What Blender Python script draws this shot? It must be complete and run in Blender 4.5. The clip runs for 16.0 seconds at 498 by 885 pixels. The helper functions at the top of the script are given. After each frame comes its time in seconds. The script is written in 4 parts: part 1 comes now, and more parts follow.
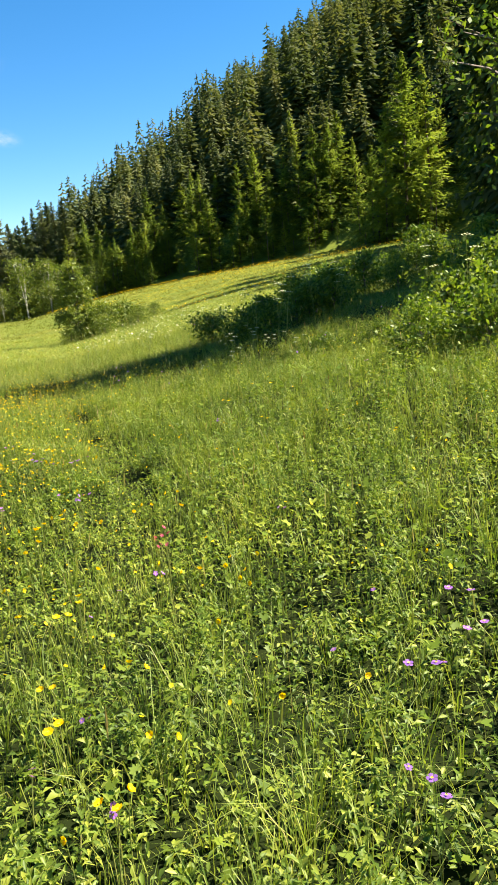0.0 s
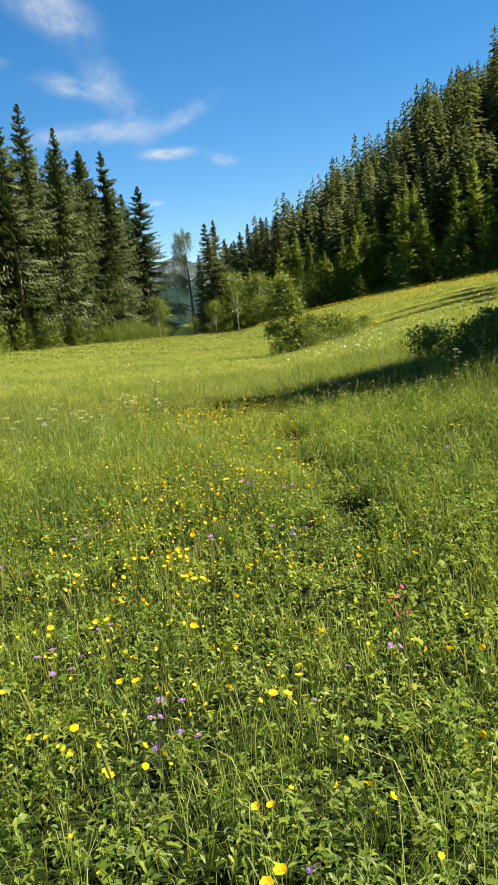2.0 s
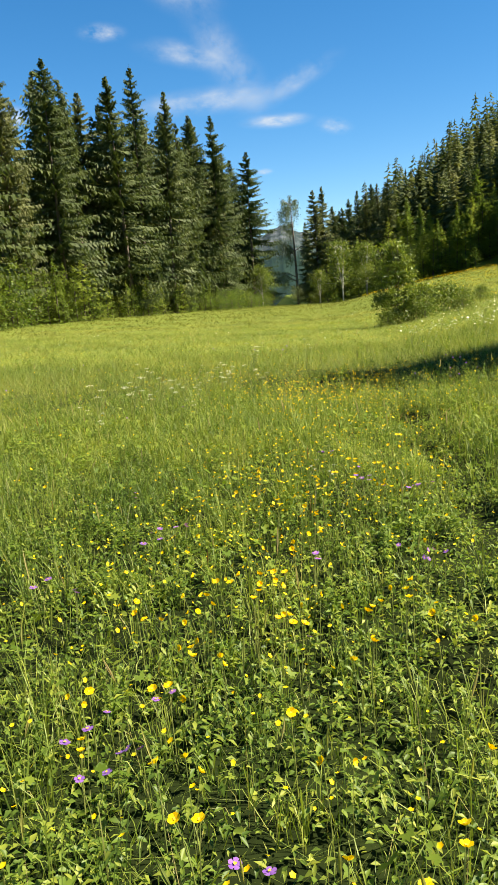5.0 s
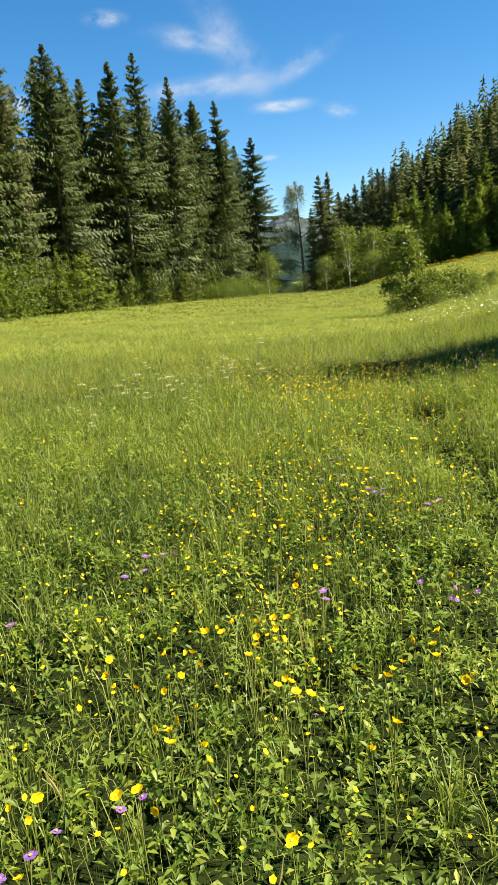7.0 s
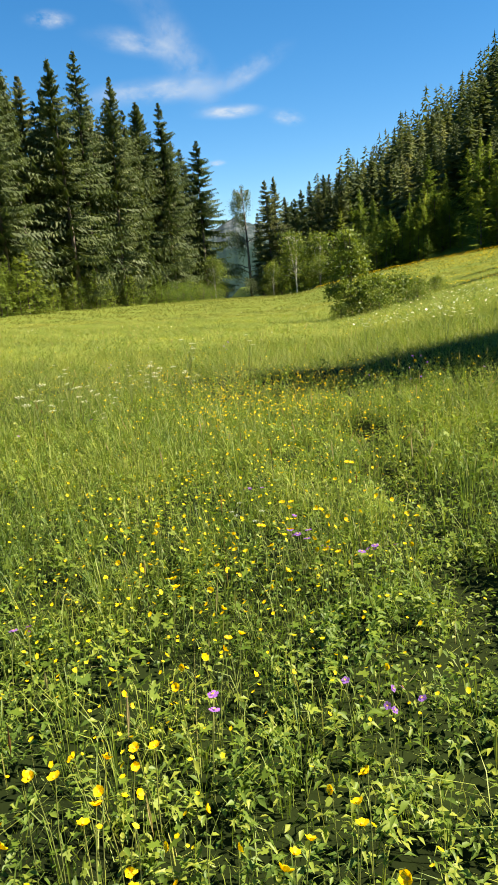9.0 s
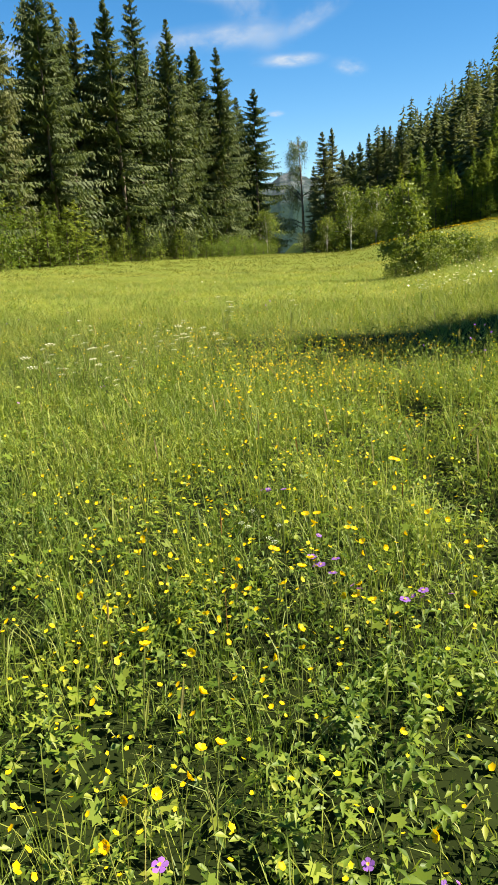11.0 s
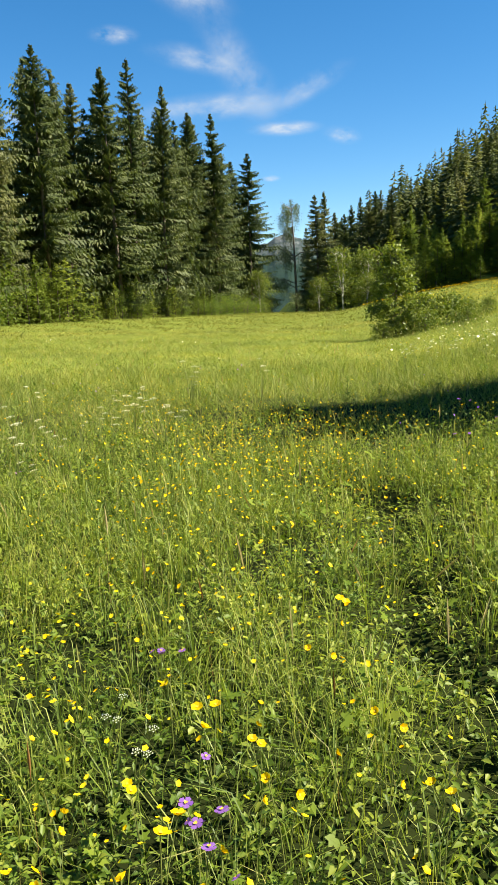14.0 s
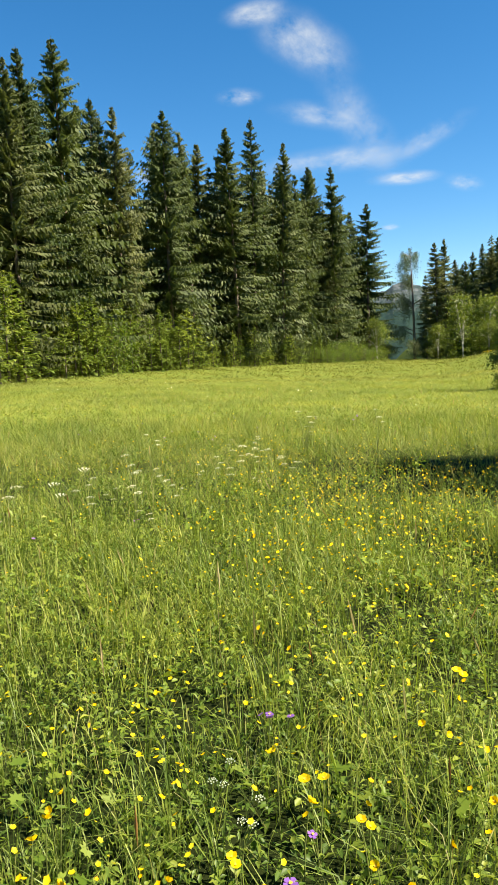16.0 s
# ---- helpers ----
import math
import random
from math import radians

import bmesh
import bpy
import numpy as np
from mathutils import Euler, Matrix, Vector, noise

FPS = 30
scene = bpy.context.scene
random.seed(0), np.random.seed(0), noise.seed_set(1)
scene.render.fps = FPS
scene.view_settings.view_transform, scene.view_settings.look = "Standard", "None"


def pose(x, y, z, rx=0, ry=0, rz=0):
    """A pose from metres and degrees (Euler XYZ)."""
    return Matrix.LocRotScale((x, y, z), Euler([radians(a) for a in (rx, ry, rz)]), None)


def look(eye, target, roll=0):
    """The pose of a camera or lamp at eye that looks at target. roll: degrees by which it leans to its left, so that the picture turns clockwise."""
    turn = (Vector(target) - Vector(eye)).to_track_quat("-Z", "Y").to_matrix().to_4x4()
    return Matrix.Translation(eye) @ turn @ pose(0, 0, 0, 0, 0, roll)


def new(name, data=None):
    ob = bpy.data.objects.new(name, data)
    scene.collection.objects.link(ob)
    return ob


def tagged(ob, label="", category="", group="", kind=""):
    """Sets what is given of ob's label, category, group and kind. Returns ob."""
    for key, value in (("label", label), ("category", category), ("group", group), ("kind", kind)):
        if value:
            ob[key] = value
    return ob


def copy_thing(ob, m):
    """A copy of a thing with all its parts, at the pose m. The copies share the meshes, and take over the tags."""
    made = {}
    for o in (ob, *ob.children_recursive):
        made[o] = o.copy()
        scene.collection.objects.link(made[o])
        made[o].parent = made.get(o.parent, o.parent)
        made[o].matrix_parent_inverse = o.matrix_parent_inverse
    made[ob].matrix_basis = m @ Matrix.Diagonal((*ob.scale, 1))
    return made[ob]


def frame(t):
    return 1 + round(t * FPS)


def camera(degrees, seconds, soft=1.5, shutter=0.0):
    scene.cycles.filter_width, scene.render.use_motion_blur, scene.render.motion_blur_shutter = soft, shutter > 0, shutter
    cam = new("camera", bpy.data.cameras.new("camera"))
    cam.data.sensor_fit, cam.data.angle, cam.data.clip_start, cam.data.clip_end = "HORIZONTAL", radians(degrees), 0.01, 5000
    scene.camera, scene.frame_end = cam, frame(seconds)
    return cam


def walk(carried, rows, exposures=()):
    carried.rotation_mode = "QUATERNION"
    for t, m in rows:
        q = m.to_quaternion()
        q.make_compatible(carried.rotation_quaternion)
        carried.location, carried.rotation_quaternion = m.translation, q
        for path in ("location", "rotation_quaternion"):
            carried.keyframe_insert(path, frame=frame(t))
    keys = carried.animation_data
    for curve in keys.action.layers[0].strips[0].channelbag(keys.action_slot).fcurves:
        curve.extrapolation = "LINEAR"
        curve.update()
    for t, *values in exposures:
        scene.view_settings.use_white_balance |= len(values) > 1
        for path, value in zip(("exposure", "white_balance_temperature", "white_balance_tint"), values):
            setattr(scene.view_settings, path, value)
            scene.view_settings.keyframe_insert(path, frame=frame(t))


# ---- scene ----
cam = camera(37.2, 16.0, soft=1.2, shutter=0.0)
PATH = [
    (0, (-0.675, 1.359, 1.567), (0.013, 3.185, 1.128), -5.3),
    (0.5, (-0.719, 1.529, 1.561), (-0.136, 3.397, 1.146), -4.5),
    (1, (-0.76, 1.678, 1.556), (-0.331, 3.589, 1.151), -4.9),
    (1.5, (-0.737, 1.827, 1.551), (-0.473, 3.779, 1.205), -5.4),
    (2, (-0.693, 1.958, 1.561), (-0.513, 3.917, 1.202), -5.2),
    (2.5, (-0.718, 2.101, 1.539), (-0.553, 4.066, 1.2), -4.6),
    (3, (-0.771, 2.262, 1.526), (-0.675, 4.232, 1.2), -4.8),
    (3.5, (-0.706, 2.431, 1.495), (-0.617, 4.399, 1.15), -4.4),
    (4, (-0.67, 2.585, 1.479), (-0.6, 4.548, 1.102), -3.6),
    (4.5, (-0.695, 2.788, 1.455), (-0.714, 4.749, 1.061), -3.7),
    (4.7, (-0.702, 2.85, 1.457), (-0.766, 4.808, 1.056), -4.0),
    (6.8, (-0.685, 3.317, 1.482), (-0.816, 5.261, 1.031), -4.8),
    (7, (-0.67, 3.393, 1.476), (-0.781, 5.34, 1.033), -4.9),
    (7.5, (-0.669, 3.575, 1.464), (-0.616, 5.534, 1.067), -4.2),
    (8, (-0.65, 3.767, 1.44), (-0.562, 5.727, 1.05), -4.8),
    (8.5, (-0.545, 3.953, 1.431), (-0.513, 5.924, 1.092), -4.9),
    (8.7, (-0.512, 4.027, 1.419), (-0.477, 5.989, 1.031), -4.6),
    (10.8, (-0.351, 4.796, 1.351), (-0.446, 6.72, 0.817), -2.7),
    (11, (-0.352, 4.879, 1.355), (-0.457, 6.801, 0.812), -3.0),
    (11.5, (-0.278, 5.074, 1.351), (-0.387, 7.009, 0.855), -3.0),
    (12, (-0.162, 5.232, 1.361), (-0.155, 7.174, 0.885), -2.9),
    (12.5, (-0.127, 5.427, 1.343), (-0.022, 7.373, 0.889), -2.6),
    (13, (-0.095, 5.576, 1.35), (-0.033, 7.525, 0.905), -2.5),
    (13.5, (-0.04, 5.699, 1.352), (-0.07, 7.648, 0.905), -2.3),
    (14, (-0.077, 5.737, 1.36), (-0.161, 7.695, 0.962), -2.4),
    (14.5, (-0.088, 5.76, 1.372), (-0.26, 7.721, 1.016), -2.4),
    (15, (-0.071, 5.761, 1.384), (-0.351, 7.71, 1.029), -2.8),
    (15.5, (-0.082, 5.755, 1.396), (-0.446, 7.697, 1.084), -2.7),
    (16, (-0.076, 5.746, 1.402), (-0.462, 7.691, 1.14), -2.6),
]

walk(cam, [(t, look(e, a, r)) for t, e, a, r in PATH],
     [(0, 1.76, 7000, 10), (0.5, 1.68, 7000, 10), (1.0, 1.58, 7000, 10), (2.0, 1.4, 7000, 10), (4.5, 1.42, 7000, 10), (8.0, 1.45, 7000, 10), (12.5, 1.42, 7000, 10), (16, 1.48, 7000, 10)])

# ---------------------------------------------------------------- light
SUN_AZ, SUN_EL = radians(97), radians(50)
to_sun = Vector((math.sin(SUN_AZ) * math.cos(SUN_EL), math.cos(SUN_AZ) * math.cos(SUN_EL), math.sin(SUN_EL)))
world = bpy.data.worlds.new("sky")
world.use_nodes = True
scene.world = world
wn = world.node_tree.nodes
sky = wn.new("ShaderNodeTexSky")
sky.sky_type = "NISHITA"
sky.sun_disc = False
sky.sun_elevation, sky.sun_rotation = SUN_EL, SUN_AZ
sky.altitude, sky.air_density, sky.dust_density, sky.ozone_density = 1200, 1.0, 0.1, 5.0
deep = wn.new("ShaderNodeHueSaturation")
deep.inputs["Saturation"].default_value = 1.28
deep.inputs["Hue"].default_value = 0.497
world.node_tree.links.new(sky.outputs[0], deep.inputs["Color"])
world.node_tree.links.new(deep.outputs[0], wn["Background"].inputs[0])
wn["Background"].inputs[1].default_value = 0.068
sun = new("sun", bpy.data.lights.new("sun", "SUN"))
sun.data.energy, sun.data.angle, sun.data.color = 5.0, radians(0.55), (1.0, 0.93, 0.79)
sun.matrix_basis = look(to_sun * 100, (0, 0, 0))


# ---------------------------------------------------------------- materials
def material(name):
    m = bpy.data.materials.new(name)
    m.use_nodes = True
    m.node_tree.nodes.clear()
    return m, m.node_tree.nodes, m.node_tree.links


def noise_node(n, l, coord, scale, detail=3.0, rough=0.55):
    k = n.new("ShaderNodeTexNoise")
    k.inputs["Scale"].default_value = scale
    k.inputs["Detail"].default_value = detail
    k.inputs["Roughness"].default_value = rough
    l.new(coord, k.inputs["Vector"])
    return k.outputs["Fac"]


def ramp(n, l, fac, stops):
    r = n.new("ShaderNodeValToRGB")
    e = r.color_ramp.elements
    while len(e) < len(stops):
        e.new(0.5)
    for k, (p, c) in zip(e, stops):
        k.position, k.color = p, (*c, 1)
    l.new(fac, r.inputs[0])
    return r.outputs[0]


def mix(n, l, fac, a, b, kind="MIX"):
    k = n.new("ShaderNodeMixRGB")
    k.blend_type = kind
    for s, v in zip(k.inputs, (fac, a, b)):
        if isinstance(v, (int, float)):
            s.default_value = v
        elif isinstance(v, tuple):
            s.default_value = (*v, 1)
        else:
            l.new(v, s)
    return k.outputs[0]


def leafy(name, stops, through_it=0.35, rough=0.5, spread="island", gloss=0.06):
    """Thin foliage: its colour varies leaf by leaf (or tree by tree) and, more widely, by a soft noise."""
    m, n, l = material(name)
    if spread == "wood":
        geo = n.new("ShaderNodeNewGeometry")
        pos = geo.outputs["Position"]
        rnd = ramp(n, l, noise_node(n, l, pos, 0.16, 1.0), [(0.3, (0, 0, 0)), (0.7, (1, 1, 1))])
    elif spread == "island":
        geo = n.new("ShaderNodeNewGeometry")
        rnd, pos = geo.outputs["Random Per Island"], geo.outputs["Position"]
    else:
        info, geo = n.new("ShaderNodeObjectInfo"), n.new("ShaderNodeNewGeometry")
        pos = geo.outputs["Position"]
        a = n.new("ShaderNodeMath")
        a.operation = "MULTIPLY_ADD"
        l.new(info.outputs["Random"], a.inputs[0])
        a.inputs[1].default_value = 0.75
        b = n.new("ShaderNodeMath")
        b.operation = "MULTIPLY"
        l.new(geo.outputs["Random Per Island"], b.inputs[0])
        b.inputs[1].default_value = 0.25
        l.new(b.outputs[0], a.inputs[2])
        rnd = a.outputs[0]
    col = ramp(n, l, rnd, stops)
    wide = noise_node(n, l, pos, 0.3 if spread == "island" else 0.8)
    col = mix(n, l, 1.0, col, ramp(n, l, wide, [(0.32, (0.76, 0.8, 0.74)), (0.68, (1.26, 1.18, 1.06))]), "MULTIPLY")
    if spread == "island":
        near = noise_node(n, l, pos, 2.2, 2.0)
        col = mix(n, l, 1.0, col, ramp(n, l, near, [(0.3, (0.7, 0.78, 0.75)), (0.7, (1.3, 1.2, 1.15))]), "MULTIPLY")
    d, t, g = n.new("ShaderNodeBsdfDiffuse"), n.new("ShaderNodeBsdfTranslucent"), n.new("ShaderNodeBsdfGlossy")
    l.new(col, d.inputs[0])
    l.new(mix(n, l, 1.0, col, (1.35, 1.4, 0.68), "MULTIPLY"), t.inputs[0])
    g.inputs["Roughness"].default_value = rough
    g.inputs[0].default_value = (0.9, 0.95, 0.85, 1)
    s, s2, out = n.new("ShaderNodeMixShader"), n.new("ShaderNodeMixShader"), n.new("ShaderNodeOutputMaterial")
    s.inputs[0].default_value = through_it
    l.new(d.outputs[0], s.inputs[1])
    l.new(t.outputs[0], s.inputs[2])
    s2.inputs[0].default_value = gloss
    l.new(s.outputs[0], s2.inputs[1])
    l.new(g.outputs[0], s2.inputs[2])
    l.new(s2.outputs[0], out.inputs[0])
    return m


def solid(name, stops, scale, rough=0.8, bump=0.0, stretch=(1, 1, 1)):
    m, n, l = material(name)
    tc, mp = n.new("ShaderNodeTexCoord"), n.new("ShaderNodeMapping")
    mp.inputs["Scale"].default_value = stretch
    l.new(tc.outputs["Object"], mp.inputs[0])
    f = noise_node(n, l, mp.outputs[0], scale, 5.0, 0.65)
    col = ramp(n, l, f, stops)
    p, out = n.new("ShaderNodeBsdfPrincipled"), n.new("ShaderNodeOutputMaterial")
    l.new(col, p.inputs["Base Color"])
    p.inputs["Roughness"].default_value = rough
    if bump:
        b = n.new("ShaderNodeBump")
        b.inputs["Strength"].default_value = bump
        l.new(f, b.inputs["Height"])
        l.new(b.outputs[0], p.inputs["Normal"])
    l.new(p.outputs[0], out.inputs[0])
    return m


GRASS = leafy("meadow_grass", [(0.0, (0.09, 0.145, 0.026)), (0.5, (0.192, 0.262, 0.044)), (0.94, (0.28, 0.322, 0.066)), (1.0, (0.34, 0.32, 0.14))], 0.36, 0.5, gloss=0.025)
FAR_GRASS = leafy("hay_grass", [(0.0, (0.2, 0.24, 0.06)), (0.5, (0.242, 0.268, 0.072)), (1.0, (0.308, 0.302, 0.108))], 0.36, 0.7, gloss=0.015)
DISTANT = leafy("distant_grass", [(0.0, (0.142, 0.166, 0.04)), (0.5, (0.164, 0.182, 0.046)), (1.0, (0.19, 0.2, 0.057))], 0.25, 0.8, gloss=0.01)
LEAF = leafy("herb_leaf", [(0.0, (0.065, 0.115, 0.02)), (0.55, (0.14, 0.214, 0.034)), (1.0, (0.27, 0.315, 0.052))], 0.36, 0.45, gloss=0.016)
CUTLEAF = leafy("cranesbill_leaf", [(0.0, (0.088, 0.148, 0.02)), (0.6, (0.158, 0.226, 0.03)), (1.0, (0.216, 0.27, 0.042))], 0.34, 0.45, gloss=0.014)
SHRUB = leafy("shrub_leaf", [(0.0, (0.05, 0.1, 0.012)), (0.6, (0.12, 0.185, 0.022)), (1.0, (0.22, 0.28, 0.042))], 0.42, 0.5, gloss=0.03)
BIRCHLEAF = leafy("birch_leaf", [(0.0, (0.075, 0.12, 0.017)), (1.0, (0.19, 0.235, 0.042))], 0.42, 0.5, gloss=0.03)
PALELEAF = leafy("pale_birch_leaf", [(0.0, (0.07, 0.105, 0.05)), (1.0, (0.18, 0.215, 0.11))], 0.35, 0.5, gloss=0.04)
SPRUCE = leafy("spruce_needles", [(0.0, (0.042, 0.068, 0.024)), (0.5, (0.08, 0.106, 0.038)), (1.0, (0.138, 0.148, 0.066))], 0.26, 0.6, "tree", gloss=0.02)
YOUNG = leafy("young_spruce_needles", [(0.0, (0.1, 0.155, 0.032)), (0.6, (0.2, 0.26, 0.055)), (1.0, (0.3, 0.345, 0.085))], 0.44, 0.6, "tree", gloss=0.02)
FARWOOD = leafy("far_spruce_needles", [(0.0, (0.036, 0.055, 0.022)), (0.5, (0.072, 0.092, 0.032)), (1.0, (0.132, 0.138, 0.05))], 0.32, 0.6, "wood", gloss=0.015)
BARK = solid("spruce_bark", [(0.3, (0.06, 0.045, 0.035)), (0.7, (0.2, 0.16, 0.13))], 6.0, 0.9, 0.6, (1, 1, 0.3))
BIRCHBARK = solid("birch_bark", [(0.35, (0.1, 0.09, 0.08)), (0.5, (0.5, 0.48, 0.44)), (0.8, (0.65, 0.63, 0.58))], 4.0, 0.7, 0.3, (1, 1, 3))
STEM = leafy("green_stem", [(0.0, (0.14, 0.2, 0.04)), (1.0, (0.26, 0.28, 0.09))], 0.3, 0.5)
YELLOW = leafy("buttercup_petal", [(0.0, (0.8, 0.47, 0.006)), (0.5, (0.85, 0.58, 0.01)), (1.0, (0.87, 0.68, 0.03))], 0.3, 0.5, gloss=0.01)
ORANGE = solid("flower_centre", [(0.3, (0.6, 0.3, 0.01)), (0.7, (0.75, 0.5, 0.03))], 300, 0.7)
PURPLE = leafy("cranesbill_petal", [(0.0, (0.22, 0.09, 0.5)), (1.0, (0.36, 0.18, 0.62))], 0.35, 0.5, gloss=0.01)
PINK = leafy("campion_petal", [(0.0, (0.55, 0.05, 0.2)), (1.0, (0.65, 0.12, 0.3))], 0.35, 0.5, gloss=0.01)
WHITE = leafy("umbel_petal", [(0.0, (0.62, 0.65, 0.55)), (1.0, (0.8, 0.8, 0.74))], 0.3, 0.5)


def ground_material():
    m, n, l = material("shade_dark_soil_and_moss")
    geo = n.new("ShaderNodeNewGeometry")
    pos = geo.outputs["Position"]
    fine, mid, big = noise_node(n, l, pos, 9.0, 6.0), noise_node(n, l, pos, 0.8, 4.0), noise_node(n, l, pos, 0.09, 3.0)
    # soil and moss made near black: the shade between herbs is in the colour
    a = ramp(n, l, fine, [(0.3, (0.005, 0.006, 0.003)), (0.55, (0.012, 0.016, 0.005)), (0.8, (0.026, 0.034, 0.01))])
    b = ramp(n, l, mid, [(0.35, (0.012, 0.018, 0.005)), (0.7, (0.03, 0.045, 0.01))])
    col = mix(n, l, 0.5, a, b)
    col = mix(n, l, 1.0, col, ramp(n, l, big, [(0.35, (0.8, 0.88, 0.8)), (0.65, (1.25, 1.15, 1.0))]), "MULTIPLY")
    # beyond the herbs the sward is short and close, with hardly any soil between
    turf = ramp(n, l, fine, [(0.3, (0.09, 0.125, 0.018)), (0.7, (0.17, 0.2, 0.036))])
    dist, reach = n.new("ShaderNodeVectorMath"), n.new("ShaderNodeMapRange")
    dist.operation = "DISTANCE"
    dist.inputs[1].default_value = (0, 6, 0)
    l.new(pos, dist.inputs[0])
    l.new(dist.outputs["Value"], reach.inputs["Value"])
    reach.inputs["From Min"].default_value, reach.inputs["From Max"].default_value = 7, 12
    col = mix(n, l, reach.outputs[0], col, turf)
    p, out, bp = n.new("ShaderNodeBsdfPrincipled"), n.new("ShaderNodeOutputMaterial"), n.new("ShaderNodeBump")
    l.new(col, p.inputs["Base Color"])
    p.inputs["Roughness"].default_value = 0.95
    p.inputs["Specular IOR Level"].default_value = 0.05
    bp.inputs["Strength"].default_value = 0.8
    l.new(fine, bp.inputs["Height"])
    l.new(bp.outputs[0], p.inputs["Normal"])
    l.new(p.outputs[0], out.inputs[0])
    return m


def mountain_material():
    m, n, l = material("hazy_glow_mountainside")
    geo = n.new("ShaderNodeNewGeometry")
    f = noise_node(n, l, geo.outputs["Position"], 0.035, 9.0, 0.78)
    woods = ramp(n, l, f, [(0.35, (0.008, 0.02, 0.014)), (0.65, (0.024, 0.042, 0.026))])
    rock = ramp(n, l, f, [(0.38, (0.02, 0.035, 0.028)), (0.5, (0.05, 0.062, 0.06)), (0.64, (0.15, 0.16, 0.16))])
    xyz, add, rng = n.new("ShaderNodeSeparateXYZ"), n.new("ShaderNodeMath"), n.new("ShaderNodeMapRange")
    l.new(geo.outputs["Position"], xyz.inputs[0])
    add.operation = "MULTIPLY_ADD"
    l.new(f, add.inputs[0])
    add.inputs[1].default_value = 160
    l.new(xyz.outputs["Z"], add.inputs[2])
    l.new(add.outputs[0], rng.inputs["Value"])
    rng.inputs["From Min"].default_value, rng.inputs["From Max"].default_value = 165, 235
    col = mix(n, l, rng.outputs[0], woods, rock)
    # a faint even blue emission over the slope stands in for haze
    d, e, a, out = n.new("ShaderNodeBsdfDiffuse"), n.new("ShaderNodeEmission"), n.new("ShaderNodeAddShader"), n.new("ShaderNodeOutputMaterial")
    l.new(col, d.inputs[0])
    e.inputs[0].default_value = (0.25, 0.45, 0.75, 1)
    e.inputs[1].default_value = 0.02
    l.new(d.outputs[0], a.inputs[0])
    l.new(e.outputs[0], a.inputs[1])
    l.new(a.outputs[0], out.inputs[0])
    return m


def cloud_material(name, seed, stretch, cover, strength):
    m, n, l = material(name)
    tc, mp = n.new("ShaderNodeTexCoord"), n.new("ShaderNodeMapping")
    l.new(tc.outputs["UV"], mp.inputs[0])
    mp.inputs["Location"].default_value = (seed * 3.7, seed * 1.9, seed)
    mp.inputs["Scale"].default_value = (stretch[0], stretch[1], 1)
    f = noise_node(n, l, mp.outputs[0], 2.2, 7.0, 0.62)
    f = ramp(n, l, f, [(cover, (0, 0, 0)), (cover + 0.42, (1, 1, 1))])
    gr, m2 = n.new("ShaderNodeTexGradient"), n.new("ShaderNodeMapping")
    gr.gradient_type = "QUADRATIC_SPHERE"
    m2.inputs["Location"].default_value = (-1, -1, 0)
    m2.inputs["Scale"].default_value = (2, 2, 1)
    l.new(tc.outputs["UV"], m2.inputs[0])
    l.new(m2.outputs[0], gr.inputs[0])
    edge = ramp(n, l, gr.outputs["Fac"], [(0.0, (0, 0, 0)), (0.45, (1, 1, 1))])
    k = mix(n, l, 1.0, f, edge, "MULTIPLY")
    s = mix(n, l, 1.0, k, (strength, strength, strength), "MULTIPLY")
    t, e, x, out = n.new("ShaderNodeBsdfTransparent"), n.new("ShaderNodeEmission"), n.new("ShaderNodeMixShader"), n.new("ShaderNodeOutputMaterial")
    e.inputs[0].default_value = (0.86, 0.93, 1, 1)
    e.inputs[1].default_value = 0.36
    l.new(s, x.inputs[0])
    l.new(t.outputs[0], x.inputs[1])
    l.new(e.outputs[0], x.inputs[2])
    l.new(x.outputs[0], out.inputs[0])
    return m


# ---------------------------------------------------------------- mesh helpers
def mesh(name, v, f, mat, smooth=False):
    """A mesh from arrays: v (n, 3) and f (m, 3 or 4)."""
    v, f = np.asarray(v, np.float32).reshape(-1, 3), np.asarray(f, np.int32)
    k = f.shape[1]
    me = bpy.data.meshes.new(name)
    me.vertices.add(len(v))
    me.vertices.foreach_set("co", v.ravel())
    me.loops.add(f.size)
    me.loops.foreach_set("vertex_index", f.ravel())
    me.polygons.add(len(f))
    me.polygons.foreach_set("loop_start", np.arange(0, f.size, k, dtype=np.int32))
    if smooth:
        me.polygons.foreach_set("use_smooth", np.ones(len(f), bool))
    me.update(calc_edges=True)
    me.materials.append(mat)
    return me


def thing(name, label, category, group="", kind=""):
    return tagged(new(name), label, category, group, kind)


def part(name, me, parent, label=""):
    ob = new(name, me)
    ob.parent = parent
    return tagged(ob, label)


def tube(path, radii, sides=7):
    """Vertices and triangles of a tapered tube along a path, closed by its narrow end."""
    path, v, f = [Vector(p) for p in path], [], []
    for i, p in enumerate(path):
        d = (path[min(i + 1, len(path) - 1)] - path[max(i - 1, 0)]).normalized()
        a = d.orthogonal().normalized()
        b = d.cross(a)
        for k in range(sides):
            w = 2 * math.pi * k / sides
            v.append(p + (a * math.cos(w) + b * math.sin(w)) * radii[i])
    for i in range(len(path) - 1):
        for k in range(sides):
            q, r = i * sides + k, i * sides + (k + 1) % sides
            f += [(q, r, r + sides), (q, r + sides, q + sides)]
    return np.array([tuple(c) for c in v]), np.array(f)


